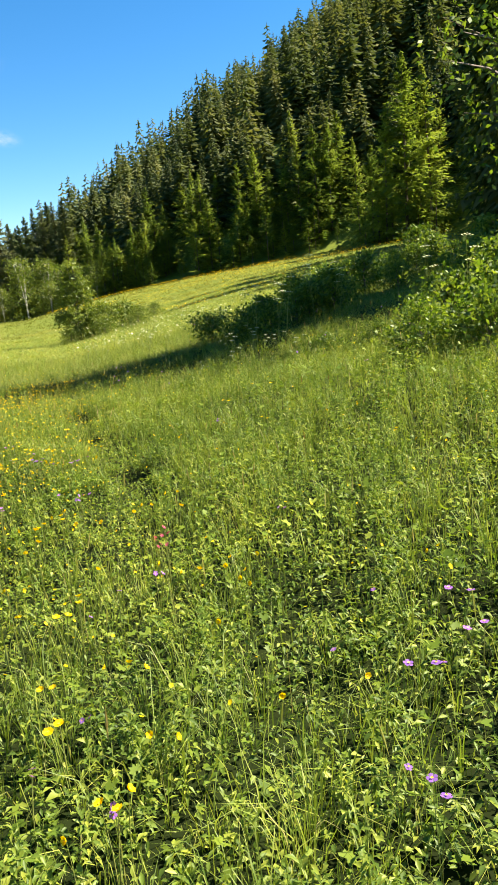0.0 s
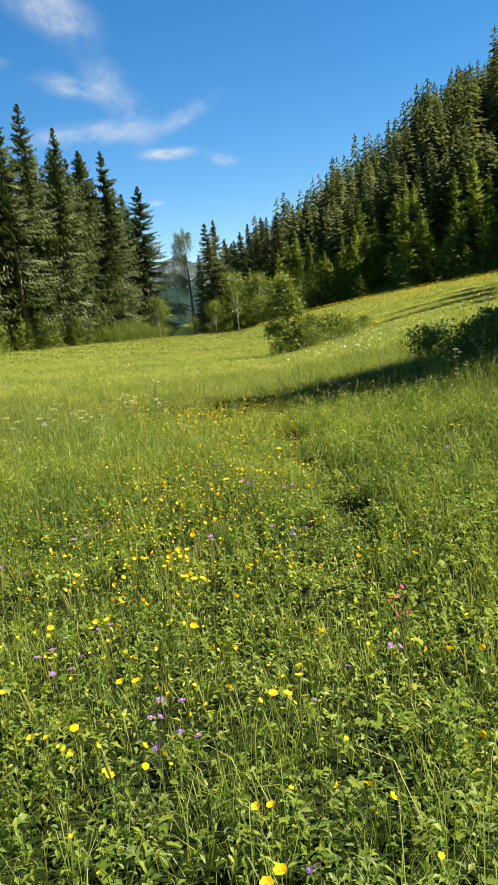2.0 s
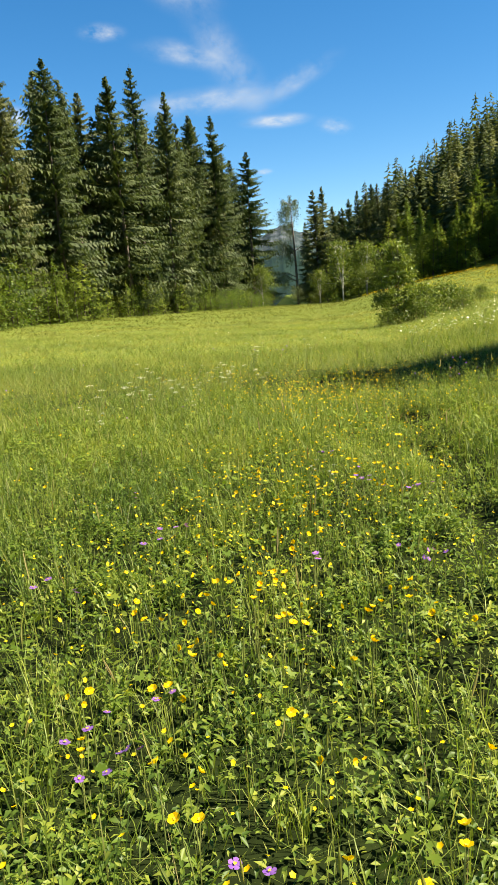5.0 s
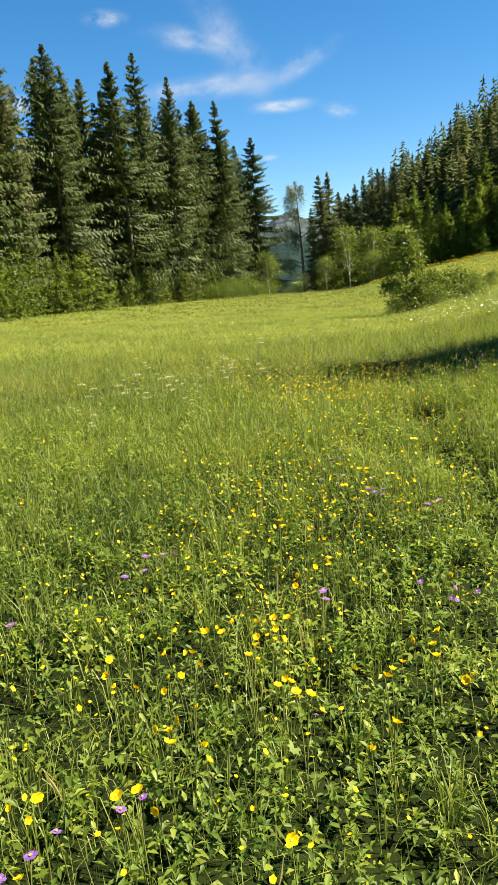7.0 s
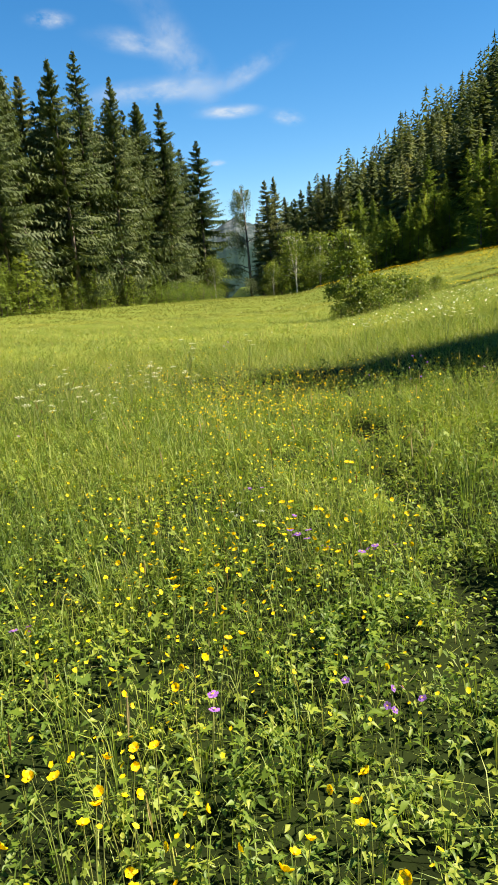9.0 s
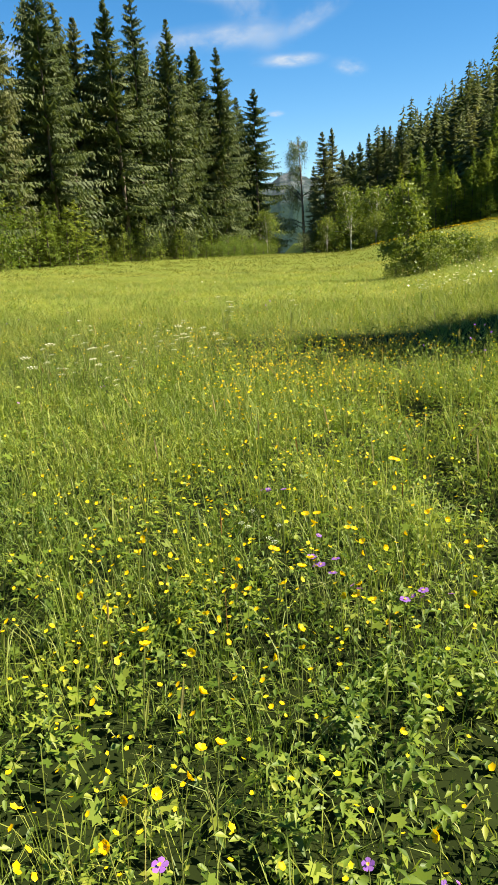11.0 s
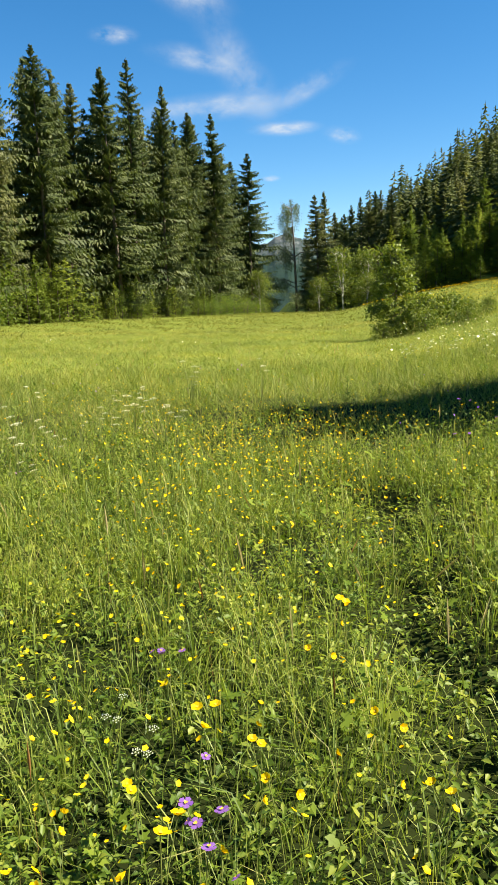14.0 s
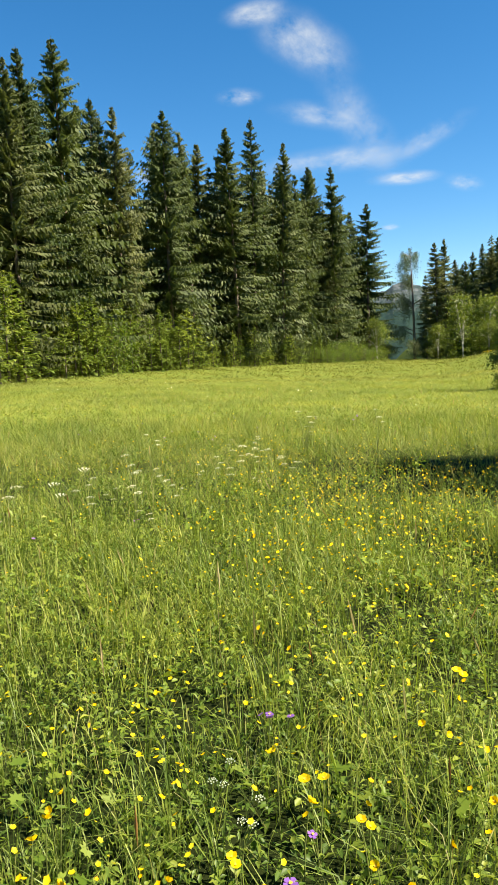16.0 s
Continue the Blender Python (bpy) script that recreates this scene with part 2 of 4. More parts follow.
def join(pieces):
    vs, fs, n = [], [], 0
    for v, f in pieces:
        vs.append(np.asarray(v).reshape(-1, 3))
        fs.append(np.asarray(f) + n)
        n += len(vs[-1])
    return np.concatenate(vs), np.concatenate(fs)


def triangles(p):
    """Loose triangles from an array (n, 3, 3)."""
    return p.reshape(-1, 3), np.arange(len(p) * 3).reshape(-1, 3)


# ---------------------------------------------------------------- the lie of the land
TRAIL = np.array([(0.14, 5.85), (0.42, 6.7), (0.43, 7.3), (0.4, 7.9), (0.36, 8.4), (0.5, 8.9), (0.5, 10.05), (0.1, 10.15)])


def away(x, y, line):
    """Distance from points to a polyline."""
    best = np.full(np.shape(x), 1e9)
    for (ax, ay), (bx, by) in zip(line[:-1], line[1:]):
        dx, dy = bx - ax, by - ay
        t = np.clip(((x - ax) * dx + (y - ay) * dy) / (dx * dx + dy * dy), 0, 1)
        best = np.minimum(best, np.hypot(x - ax - t * dx, y - ay - t * dy))
    return best


def soft(a, w):
    """A smooth max(a, 0)."""
    return 0.5 * (a + np.sqrt(a * a + w * w))


def foot(y):
    """Where the right-hand forest begins."""
    return np.interp(y, [-200, 20, 42, 54, 62, 66, 70, 80, 95, 130, 250, 400, 5000], [32, 30, 29, 28, 23, 19.5, 16, 11, 6, 4.5, 6, 22, 700])


def left_edge(y):
    """Where the left-hand forest begins."""
    return np.interp(y, [-200, 0, 25, 42, 50, 58, 70, 82, 95, 140, 280, 400, 5000], [-24, -20, -18, -18, -17.5, -15, -9, -5.5, -2.5, -3.5, -9, -25, -700])


def hill(d):
    d = np.clip(d, 0, None)
    return np.where(d < 140, 0.62 * d, 0.62 * 140 + 8 * (1 - np.exp(-np.maximum(d - 140, 0) / 30)))


def land(x, y):
    x, y = np.asarray(x, float), np.asarray(y, float)
    z = np.interp(y, [-400, 0, 14, 27, 50, 65, 88, 112, 150, 400, 5000], [2, 0, 0.0, -0.32, -0.58, -0.76, -1.22, -1.9, -9, -60, -70])
    low = np.interp(y, [-400, 0, 14, 27, 50, 65, 95, 400, 5000], [2, 0, 0.0, -0.32, -0.58, -0.76, -1.35, -18, -70])
    side = np.clip((np.abs(x - 1) - 8) / 30, 0, 1)
    z = np.where(y > 95, z * (1 - side) + low * side, z)
    xs = np.interp(y, [0, 8, 16, 30, 60, 75, 88, 100], [0.7, 0.6, 1.2, 3.2, 3.6, 5.5, 7.5, 8.5])
    sl = np.interp(y, [0, 6, 15, 30, 60], [0.15, 0.16, 0.17, 0.2, 0.21])
    d = np.minimum(x, foot(y)) - xs
    z = z + sl * soft(d, 0.8) - 0.1 * soft(d - 8, 3) + 0.035 * soft(-x - 3, 3) * np.exp(-np.abs(x) / 60)
    z = z + hill(x - foot(y) - 1) + 0.35 * soft(left_edge(y) - x - 12, 6)
    near = np.exp(-((y - 6) / 12) ** 2)
    z = z + (0.02 + 0.025 * near) * np.sin(0.9 * x + 0.3 * y) * np.sin(0.7 * y - 0.4 * x + 1) + 0.025 * np.sin(2.3 * x + 1.1 * y)
    return z - 0.09 * hollow(x, y)


def hollow(x, y):
    """Where the overgrown trail opens between the plants: 1 in its deepest holes."""
    return np.exp(-((away(x, y, TRAIL) / 0.19) ** 2)) * np.clip(0.75 + 0.6 * np.sin(3.3 * y + 0.6) * np.sin(7 * y + 3 * x), 0.35, 1)


def spread(lo, hi, fine_lo, fine_hi, step, grow):
    a = list(np.arange(fine_lo, fine_hi, step))
    s = step
    while a[-1] < hi:
        s *= grow
        a.append(a[-1] + s)
    s = step
    while a[0] > lo:
        s *= grow
        a.insert(0, a[0] - s)
    return np.array(a)


gx, gy = spread(-3500, 3500, -0.6, 1.4, 0.1, 1.07), spread(-1500, 4500, 5, 11, 0.1, 1.07)
XX, YY = np.meshgrid(gx, gy)
ZZ = land(XX, YY)
W, H = len(gx), len(gy)
idx = np.arange(W * H).reshape(H, W)
quads = np.stack([idx[:-1, :-1], idx[:-1, 1:], idx[1:, 1:], idx[1:, :-1]], -1).reshape(-1, 4)
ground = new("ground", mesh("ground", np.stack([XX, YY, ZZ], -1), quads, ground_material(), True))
tagged(ground, "mossy meadow soil rising into a wooded hillside", "ground", kind="structure")

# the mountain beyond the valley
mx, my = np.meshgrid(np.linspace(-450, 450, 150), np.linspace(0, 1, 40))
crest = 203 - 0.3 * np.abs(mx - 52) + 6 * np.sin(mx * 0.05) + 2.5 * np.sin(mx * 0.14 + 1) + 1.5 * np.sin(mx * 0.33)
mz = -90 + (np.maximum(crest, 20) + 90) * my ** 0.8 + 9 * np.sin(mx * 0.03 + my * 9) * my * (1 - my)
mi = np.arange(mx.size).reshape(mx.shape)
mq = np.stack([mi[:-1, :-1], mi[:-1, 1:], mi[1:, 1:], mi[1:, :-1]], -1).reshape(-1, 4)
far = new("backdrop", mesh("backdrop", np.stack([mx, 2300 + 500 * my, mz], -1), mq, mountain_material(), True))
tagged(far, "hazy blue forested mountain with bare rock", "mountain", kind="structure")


def cloud(way, w, h, tilt, seed, stretch, cover, strength):
    way = Vector(way).normalized()
    c = way * 4000
    a = Vector((way.y, -way.x, 0)).normalized()
    b = a.cross(way)
    a, b = a * math.cos(tilt) + b * math.sin(tilt), b * math.cos(tilt) - a * math.sin(tilt)
    v = [tuple(c + a * sx * w * 4000 + b * sy * h * 4000) for sx, sy in ((-1, -1), (1, -1), (1, 1), (-1, 1))]
    me = mesh("cloud", v, [(0, 1, 2, 3)], cloud_material("cirrus", seed, stretch, cover, strength))
    uv = me.uv_layers.new()
    uv.data.foreach_set("uv", [0, 0, 1, 0, 1, 1, 0, 1])
    ob = tagged(new("cloud", me), "thin white wisp of cirrus cloud", "cloud", "cirrus clouds", "structure")
    ob.visible_shadow = False


cloud((-0.0637, 0.9722, 0.2252), 0.13, 0.02, 0.05, 1, (2.6, 0.7), 0.3, 0.62)
cloud((0.036, 0.9712, 0.2354), 0.085, 0.018, 0.42, 11, (2.4, 0.7), 0.33, 0.42)
cloud((-0.0329, 0.9642, 0.2632), 0.1, 0.035, -0.95, 2, (2.2, 0.7), 0.36, 0.42)
cloud((-0.0757, 0.9588, 0.2739), 0.085, 0.02, -0.2, 12, (2.0, 0.8), 0.33, 0.5)
cloud((0.02, 0.9803, 0.1975), 0.055, 0.011, 0.0, 3, (1.6, 0.8), 0.27, 0.75)
cloud((0.0898, 0.9786, 0.186), 0.03, 0.013, -0.2, 4, (1.5, 1), 0.3, 0.4)
cloud((0.0, 0.9901, 0.1406), 0.015, 0.005, 0.0, 5, (1.5, 1), 0.25, 0.6)
cloud((-0.0964, 0.9324, 0.352), 0.085, 0.04, -0.5, 6, (1.6, 1), 0.33, 0.75)
cloud((-0.1787, 0.9368, 0.3008), 0.035, 0.013, 0.0, 7, (1.5, 1), 0.36, 0.6)
cloud((-0.2945, 0.9308, 0.2166), 0.028, 0.016, 0.0, 8, (1.2, 1), 0.25, 0.8)
cloud((-0.15, 0.915, 0.385), 0.05, 0.018, 0.1, 9, (1.5, 1), 0.25, 0.7)


# ---------------------------------------------------------------- trees
def spruce_meshes(seed, h, r, levels, per, old, rows=8):
    """Trunk and crown of a spruce: whorls of drooping boughs set with hanging twigs."""
    g = np.random.RandomState(seed)
    bend = g.uniform(-0.012, 0.012, 2) * h
    zs = np.linspace(0, h, 7)
    path = [(bend[0] * (z / h) ** 2, bend[1] * (z / h) ** 2, z) for z in zs]
    rad = [h * 0.011 * (1 - 0.95 * z / h) for z in zs]
    path[0], rad[0] = (0, 0, -0.6), h * 0.014
    trunk = mesh("trunk", *tube(path, rad), BARK, True)
    lo = 0.07 if old else 0.02
    hz = np.repeat(lo + (0.985 - lo) * (1 - (1 - np.linspace(0, 1, levels)) ** 1.3), per)
    n = len(hz)
    hz = np.clip(hz + g.normal(0, 0.35 / levels, n), 0.01, 0.992)
    az = g.uniform(0, 2 * np.pi, n)
    prof = (1 - hz) ** (0.6 if old else 0.85) * (np.clip(hz / 0.12, 0.7, 1) if old else 1) * (1 - np.exp(-(1.005 - hz) / (0.08 if old else 0.1)))
    lobes = 1 + 0.22 * np.sin(az * 2 + g.uniform(0, 6)) * np.sin(hz * 9 + g.uniform(0, 6))
    ln = r * prof * g.uniform(0.55, 1.15, n) * lobes + 0.005 * h
    keep = g.rand(n) > (0.12 if old else 0.04)
    hz, az, ln = hz[keep], az[keep], ln[keep]
    n = len(hz)
    out = np.stack([np.cos(az), np.sin(az), 0 * az], -1)
    sid = np.stack([-np.sin(az), np.cos(az), 0 * az], -1)
    slope = np.interp(hz, [0, 0.4, 0.8, 1], [-0.4, -0.3, -0.08, 0.2]) + g.normal(0, 0.08, n)
    if not old:
        slope += 0.25
    root = np.stack([bend[0] * hz ** 2, bend[1] * hz ** 2, hz * h], -1)

    def at(s):
        return root + out * (ln * s)[:, None] + np.array([0, 0, 1.0]) * (ln * (slope * s + 0.22 * s * s))[:, None]

    tri = []
    steps = np.linspace(0.12, 1.0, rows)
    up = np.array([0, 0, 1.0])
    for s in steps:
        p = at(s)
        size = (0.03 * r + 0.27 * ln * (1.2 - s)) * (7 / rows) ** 0.6 * g.uniform(0.6, 1.4, n)
        size = np.minimum(size, (0.2 / rows + 0.007) * h if old else 0.045 * h)
        for sg in (-1, 1):
            w = sg * sid * g.uniform(0.45, 0.95, n)[:, None] + out * g.uniform(0.2, 0.8, n)[:, None]
            w = w - up * g.uniform(0.3, 1.05, n)[:, None] if old else w + up * g.uniform(-0.2, 0.25, n)[:, None]
            tip = p + w * size[:, None]
            wd = (0.3 * size)[:, None]
            tri.append(np.stack([p - out * wd, p + out * wd + up * wd * 0.3, tip], 1))
        if old:
            hang = p - up * (size * g.uniform(0.5, 1.1, n))[:, None] + out * (0.2 * size)[:, None]
            wd = (0.3 * size)[:, None]
            tri.append(np.stack([p - out * wd * 0.4 - sid * wd, p + out * wd * 0.4 + sid * wd, hang], 1))
        else:
            hang = p - up * (size * g.uniform(0.1, 0.7, n))[:, None] + out * (size * g.uniform(0.3, 0.9, n))[:, None]
            wd = (0.34 * size)[:, None]
            tri.append(np.stack([p - sid * wd + up * wd * 0.3, p + sid * wd + up * wd * 0.3, hang], 1))
    tipw = (0.01 * r + 0.012 * ln)[:, None]
    tri.append(np.stack([at(0.0) - sid * tipw, at(0.0) + sid * tipw, at(1.12)], 1))
    k = np.array([[(0.03, 0, h * 0.95), (-0.03, 0.02, h * 0.95), (bend[0], bend[1], h * 1.01)]])
    tri.append(k)
    crown = mesh("crown", *triangles(np.concatenate(tri)), SPRUCE if old else YOUNG)
    return trunk, crown


def spruce(name, label, seed, h, r, levels, per, old, group, rows=8):
    t = thing(name, label, "tree", group)
    a, b = spruce_meshes(seed, h, r, levels, per, old, rows)
    part("trunk", a, t)
    part("crown", b, t)
    return t


def stand(kinds, x, y, height, g, squash=1.0):
    """Sets a copy of one of the kinds, of the given height, on the land."""
    k, h0 = kinds[g.randint(len(kinds))]
    s = height / h0
    w = s * g.uniform(0.85, 1.12) * squash
    m = Matrix.LocRotScale((x, y, float(land(x, y)) - 0.1), Euler((g.normal(0, 0.012), g.normal(0, 0.012), g.uniform(0, 6.28))), (w, w, s))
    return copy_thing(k, m)


g = np.random.RandomState(11)
OLD_LABEL = "tall dark green spruce with drooping mossy boughs at the forest edge"
YOUNG_LABEL = "bright green young spruce with dense upturned boughs"
SMALL_LABEL = "small light green spruce sapling growing at the meadow edge"
LEFT = [(-19.1, 42.0, 16.4), (-19.0, 44.0, 17.5), (-18.4, 47.0, 19.0), (-19.8, 55.0, 18.4), (-17.9, 54.0, 17.4), (-15.7, 58.0, 18.1),
        (-15.4, 66.0, 17.6), (-14.8, 72.0, 18.2), (-12.0, 64.0, 18.2), (-11.4, 68.0, 19.7), (-9.4, 70.0, 18.2), (-8.3, 80.0, 18.4),
        (-7.5, 82.0, 18.5), (-5.7, 82.0, 18.6), (-4.8, 96.0, 16.4), (-2.7, 93.0, 16.7)]
RIGHT = [(3.9, 96.0, 8.6), (5.0, 93.0, 11.9), (6.0, 94.0, 12.4), (8.4, 100.0, 10.0), (10.5, 98.0, 12.0), (10.5, 92.0, 10.9), (12.5, 95.0, 12.3), (14.3, 100.0, 12.2),
         (7.2, 96.0, 10.2), (9.2, 95.0, 10.8), (8.0, 92.0, 9.6), (11.5, 93.0, 11.2), (13.2, 92.0, 12.4), (12.0, 99.0, 12.8)]
PLANTED = [(25.7, 64.0, 12.7), (24.9, 66.0, 11.8), (27.7, 62.0, 11.4), (26.1, 62.0, 10.7), (28.6, 58.0, 13.0), (29.8, 58.0, 13.5),
           (29.5, 53.0, 11.1), (29.1, 46.0, 15.0), (29.8, 44.0, 13.7), (28.1, 47.0, 12.0), (30.7, 66.0, 15.8), (24.2, 70.0, 11.4),
           (22.2, 70.0, 9.7), (19.5, 72.0, 8.9), (17.5, 72.0, 8.2), (16.1, 72.0, 7.5), (14.6, 73.0, 6.3), (13.9, 76.0, 6.3),
           (14.2, 86.0, 8.6), (14.9, 82.0, 7.5), (15.4, 80.0, 7.6)]
old_kinds = [(spruce("spruce_tree", OLD_LABEL, 20 + i, 20.0, (4.4, 4.0, 4.7, 4.2)[i], (40, 42, 38, 42)[i], 8, True, "spruces of the forest edge", 10), 20.0) for i in range(4)]
back_kinds = [(spruce("spruce_tree", "dark green spruce standing within the forest", 30 + i, 15.0, (3.2, 2.8, 3.4)[i], 30, 5, True, "spruces within the forest", 5), 15.0) for i in range(3)]
young_kinds = [(spruce("young_spruce", YOUNG_LABEL, 40 + i, 10.0, (3.0, 2.7, 3.3)[i], 27, 7, False, "young spruces on the hillside", 5), 10.0) for i in range(3)]
small_kinds = [(spruce("spruce_sapling", SMALL_LABEL, 50 + i, 3.5, (1.2, 1.35, 1.05)[i], 15, 8, False, "saplings at the meadow edge", 3), 3.5) for i in range(3)]


def place_first(kinds, spots):
    """The pattern trees themselves take the first spots."""
    for (k, h0), (x, y, height) in zip(kinds, spots):
        s = height / h0
        k.matrix_basis = Matrix.LocRotScale((x, y, float(land(x, y)) - 0.1), None, (s, s, s))


tops = [(x, y, z - float(land(x, y))) for x, y, z in LEFT]
for x, y, h in tops[4:] + [(x, y, z - float(land(x, y))) for x, y, z in RIGHT]:
    stand(old_kinds, x, y, h, g)
planted = [(x, y, z - float(land(x, y))) for x, y, z in PLANTED]
for x, y, h in planted[3:]:
    stand(young_kinds, x, y, h, g, 1.0)

# second and third rows behind the edge on the left
back = []
for i in range(30):
    y = g.uniform(24, 108)
    x = float(left_edge(y)) - g.uniform(0.5, 11)
    if 40 < y < 98 and x > float(left_edge(y)) - 1.5:
        x -= 2.5
    back.append((x, y, g.uniform(12.5, 17.0)))
for i in range(50):
    y = g.uniform(42, 97)
    back.append((float(left_edge(y)) - g.uniform(1.5, 6), y, g.uniform(14.5, 18.6)))
for x, y, h in back[3:]:
    stand(back_kinds, x, y, h, g)
# tall dense spruces on the right that throw their shade over the shrubs and across the meadow
shade_kind = spruce("spruce_tree", "tall dense dark spruce standing on the slope", 27, 22.0, 3.0, 52, 9, True, "spruces of the slope", 5)
for i, (x, y, h) in enumerate(((18.1, 10.35, 20.3), (18.3, 10.8, 20.5), (18.4, 9.9, 20.2), (18.7, 11.1, 21.0), (19.3, 10.3, 21.5), (18.9, 9.6, 20.6), (22.6, 11.6, 21.0), (23.5, 9.6, 22.5), (25.0, 13.2, 22.0), (26.5, 11.0, 24.0), (28.0, 14.6, 22.0), (29.0, 18.0, 20.0), (23.6, 27.5, 18.5), (25.8, 31.0, 19.0), (23.0, 24.5, 16.5), (27.0, 34.5, 17.0))):
    m = Matrix.LocRotScale((x, y, float(land(x, y)) - 0.1), Euler((0, 0, 1.1 * i)), (0.95, 0.95, h / 22.0))
    if i:
        copy_thing(shade_kind, m)
    else:
        first_shade = m
shade_kind.matrix_basis = first_shade
for x, y, h in ((28.0, 20.5, 17), (30, 26, 17), (31, 31, 16), (32, 37, 15), (29, 28.5, 17), (30, 33.5, 17), (28.5, 24, 17), (31, 35.5, 16)):
    stand(back_kinds, x, y, h, g, 1.15)
# first rows of the hillside forest on the right
for i in range(36):
    y = g.uniform(36, 100)
    d = g.uniform(0.5, 7.5)
    stand(young_kinds, float(foot(y)) + d, y, g.uniform(4.0, 7.0) + 0.2 * d, g, 1.15)
for i in range(46):
    y = g.uniform(58, 80)
    stand(young_kinds, float(foot(y)) + g.uniform(0.3, 5.0), y, g.uniform(2.6, 5.0), g, 1.3)
small = []
for i in range(140):
    y = g.uniform(26, 97) if i % 3 else g.uniform(42, 66)
    x = float(left_edge(y)) + g.uniform(-0.8, 1.9)
    small.append((x, y, float(np.interp(y, [26, 52, 62, 80, 95], [4.8, 4.4, 3.4, 2.2, 2.0])) * g.uniform(0.5, 1.08)))
for i in range(40):
    y = g.uniform(38, 92)
    small.append((float(foot(y)) + g.uniform(-1.0, 2.0), y, g.uniform(2.0, 5)))
for x, y, h in small[3:]:
    stand(small_kinds, x, y, h, g, 1.35)
place_first(old_kinds, tops)
place_first(back_kinds, back)
place_first(young_kinds, planted)
place_first(small_kinds, small)


def rough_spruce(g, boughs):
    """Triangles of a far spruce, 1 m high: loose drooping boughs, each a kite of two triangles."""
    t = []
    for i in range(boughs):
        h = 0.06 + 0.92 * (1 - (1 - (i + g.uniform(0, 1)) / boughs) ** 1.25)
        r = (0.17 * (1 - h) ** 0.66 + 0.004) * g.uniform(0.6, 1.2)
        a, w = i * 2.4 + g.normal(0, 0.4), g.uniform(4.4, 6.6) / math.sqrt(boughs + 20)
        drop = r * g.uniform(0.0, 0.5)

        def at(q, turn, z):
            return (q * math.cos(a + turn), q * math.sin(a + turn), z)

        top, tip = (0.0, 0.0, h + 0.32 * r * g.uniform(0.6, 1.2)), at(r, 0, h - drop)
        left, right = at(0.62 * r, -w, h - 0.6 * drop - 0.008), at(0.62 * r, w, h - 0.6 * drop - 0.008)
        t += [(top, left, tip), (top, tip, right)]
    t.append(((-0.006, 0, 0.93), (0.006, 0.003, 0.93), (0, 0, 1.01)))
    return np.array(t)


def wood(name, label, spots, seed, tiers, tint):
    g = np.random.RandomState(seed)
    coarse, fine = [rough_spruce(g, tiers // 2) for _ in range(4)], [rough_spruce(g, tiers) for _ in range(5)]
    pieces = []
    for x, y, h in spots:
        k = fine[g.randint(5)] if math.hypot(x, y) < 120 else coarse[g.randint(4)]
        a, h = g.uniform(0, 6.28), h * g.uniform(0.86, 1.12)
        w = h * g.uniform(1.0, 1.5)
        c, s = math.cos(a), math.sin(a)
        p = np.stack([(k[..., 0] * c - k[..., 1] * s) * w + x, (k[..., 0] * s + k[..., 1] * c) * w + y, k[..., 2] * h + float(land(x, y)) - 0.3], -1)
        pieces.append(p)
    ob = new(name, mesh(name, *triangles(np.concatenate(pieces)), tint))
    return tagged(ob, label, "forest", kind="stuff")


spots = []
while len(spots) < 2300:
    y = g.uniform(36, 330) if g.rand() < 0.6 else g.uniform(36, 170)
    d = (6.5 if y < 92 else 2) + 128 * g.rand()
    x = float(foot(y)) + d
    if x < 0.68 * y + 14:
        spots.append((x, y, g.uniform(6.5, 9) if d < 15 and y < 105 else g.uniform(8, 10.5) if y < 115 else g.uniform(9.5, 13.5)))
for i in range(260):
    y = g.uniform(-30, 260)
    x = max(float(foot(y)), 0.68 * y + 14) + g.uniform(2, 60)
    spots.append((x, y, g.uniform(9, 13)))
for i in range(60):
    y = g.uniform(38, 94)
    spots.append((float(foot(y)) + g.uniform(8, 17), y, g.uniform(6, 8.5)))
for i in range(160):
    y = g.uniform(94, 330)
    spots.append((float(foot(y)) + g.uniform(0.5, 14), y, g.uniform(8, 12)))
wood("hillside_forest", "dense dark spruce forest climbing the steep hillside", spots, 5, 92, FARWOOD)
spots = []
for i in range(420):
    y = g.uniform(5, 240)
    spots.append((float(left_edge(y)) - 6 - g.uniform(0, 36), y, g.uniform(10, 15)))
for i in range(80):
    y = g.uniform(98, 320)
    spots.append((float(left_edge(y)) - g.uniform(0.5, 9), y, g.uniform(9, 14)))
wood("forest_behind", "dark spruce forest behind the meadow edge", spots, 6, 80, FARWOOD)


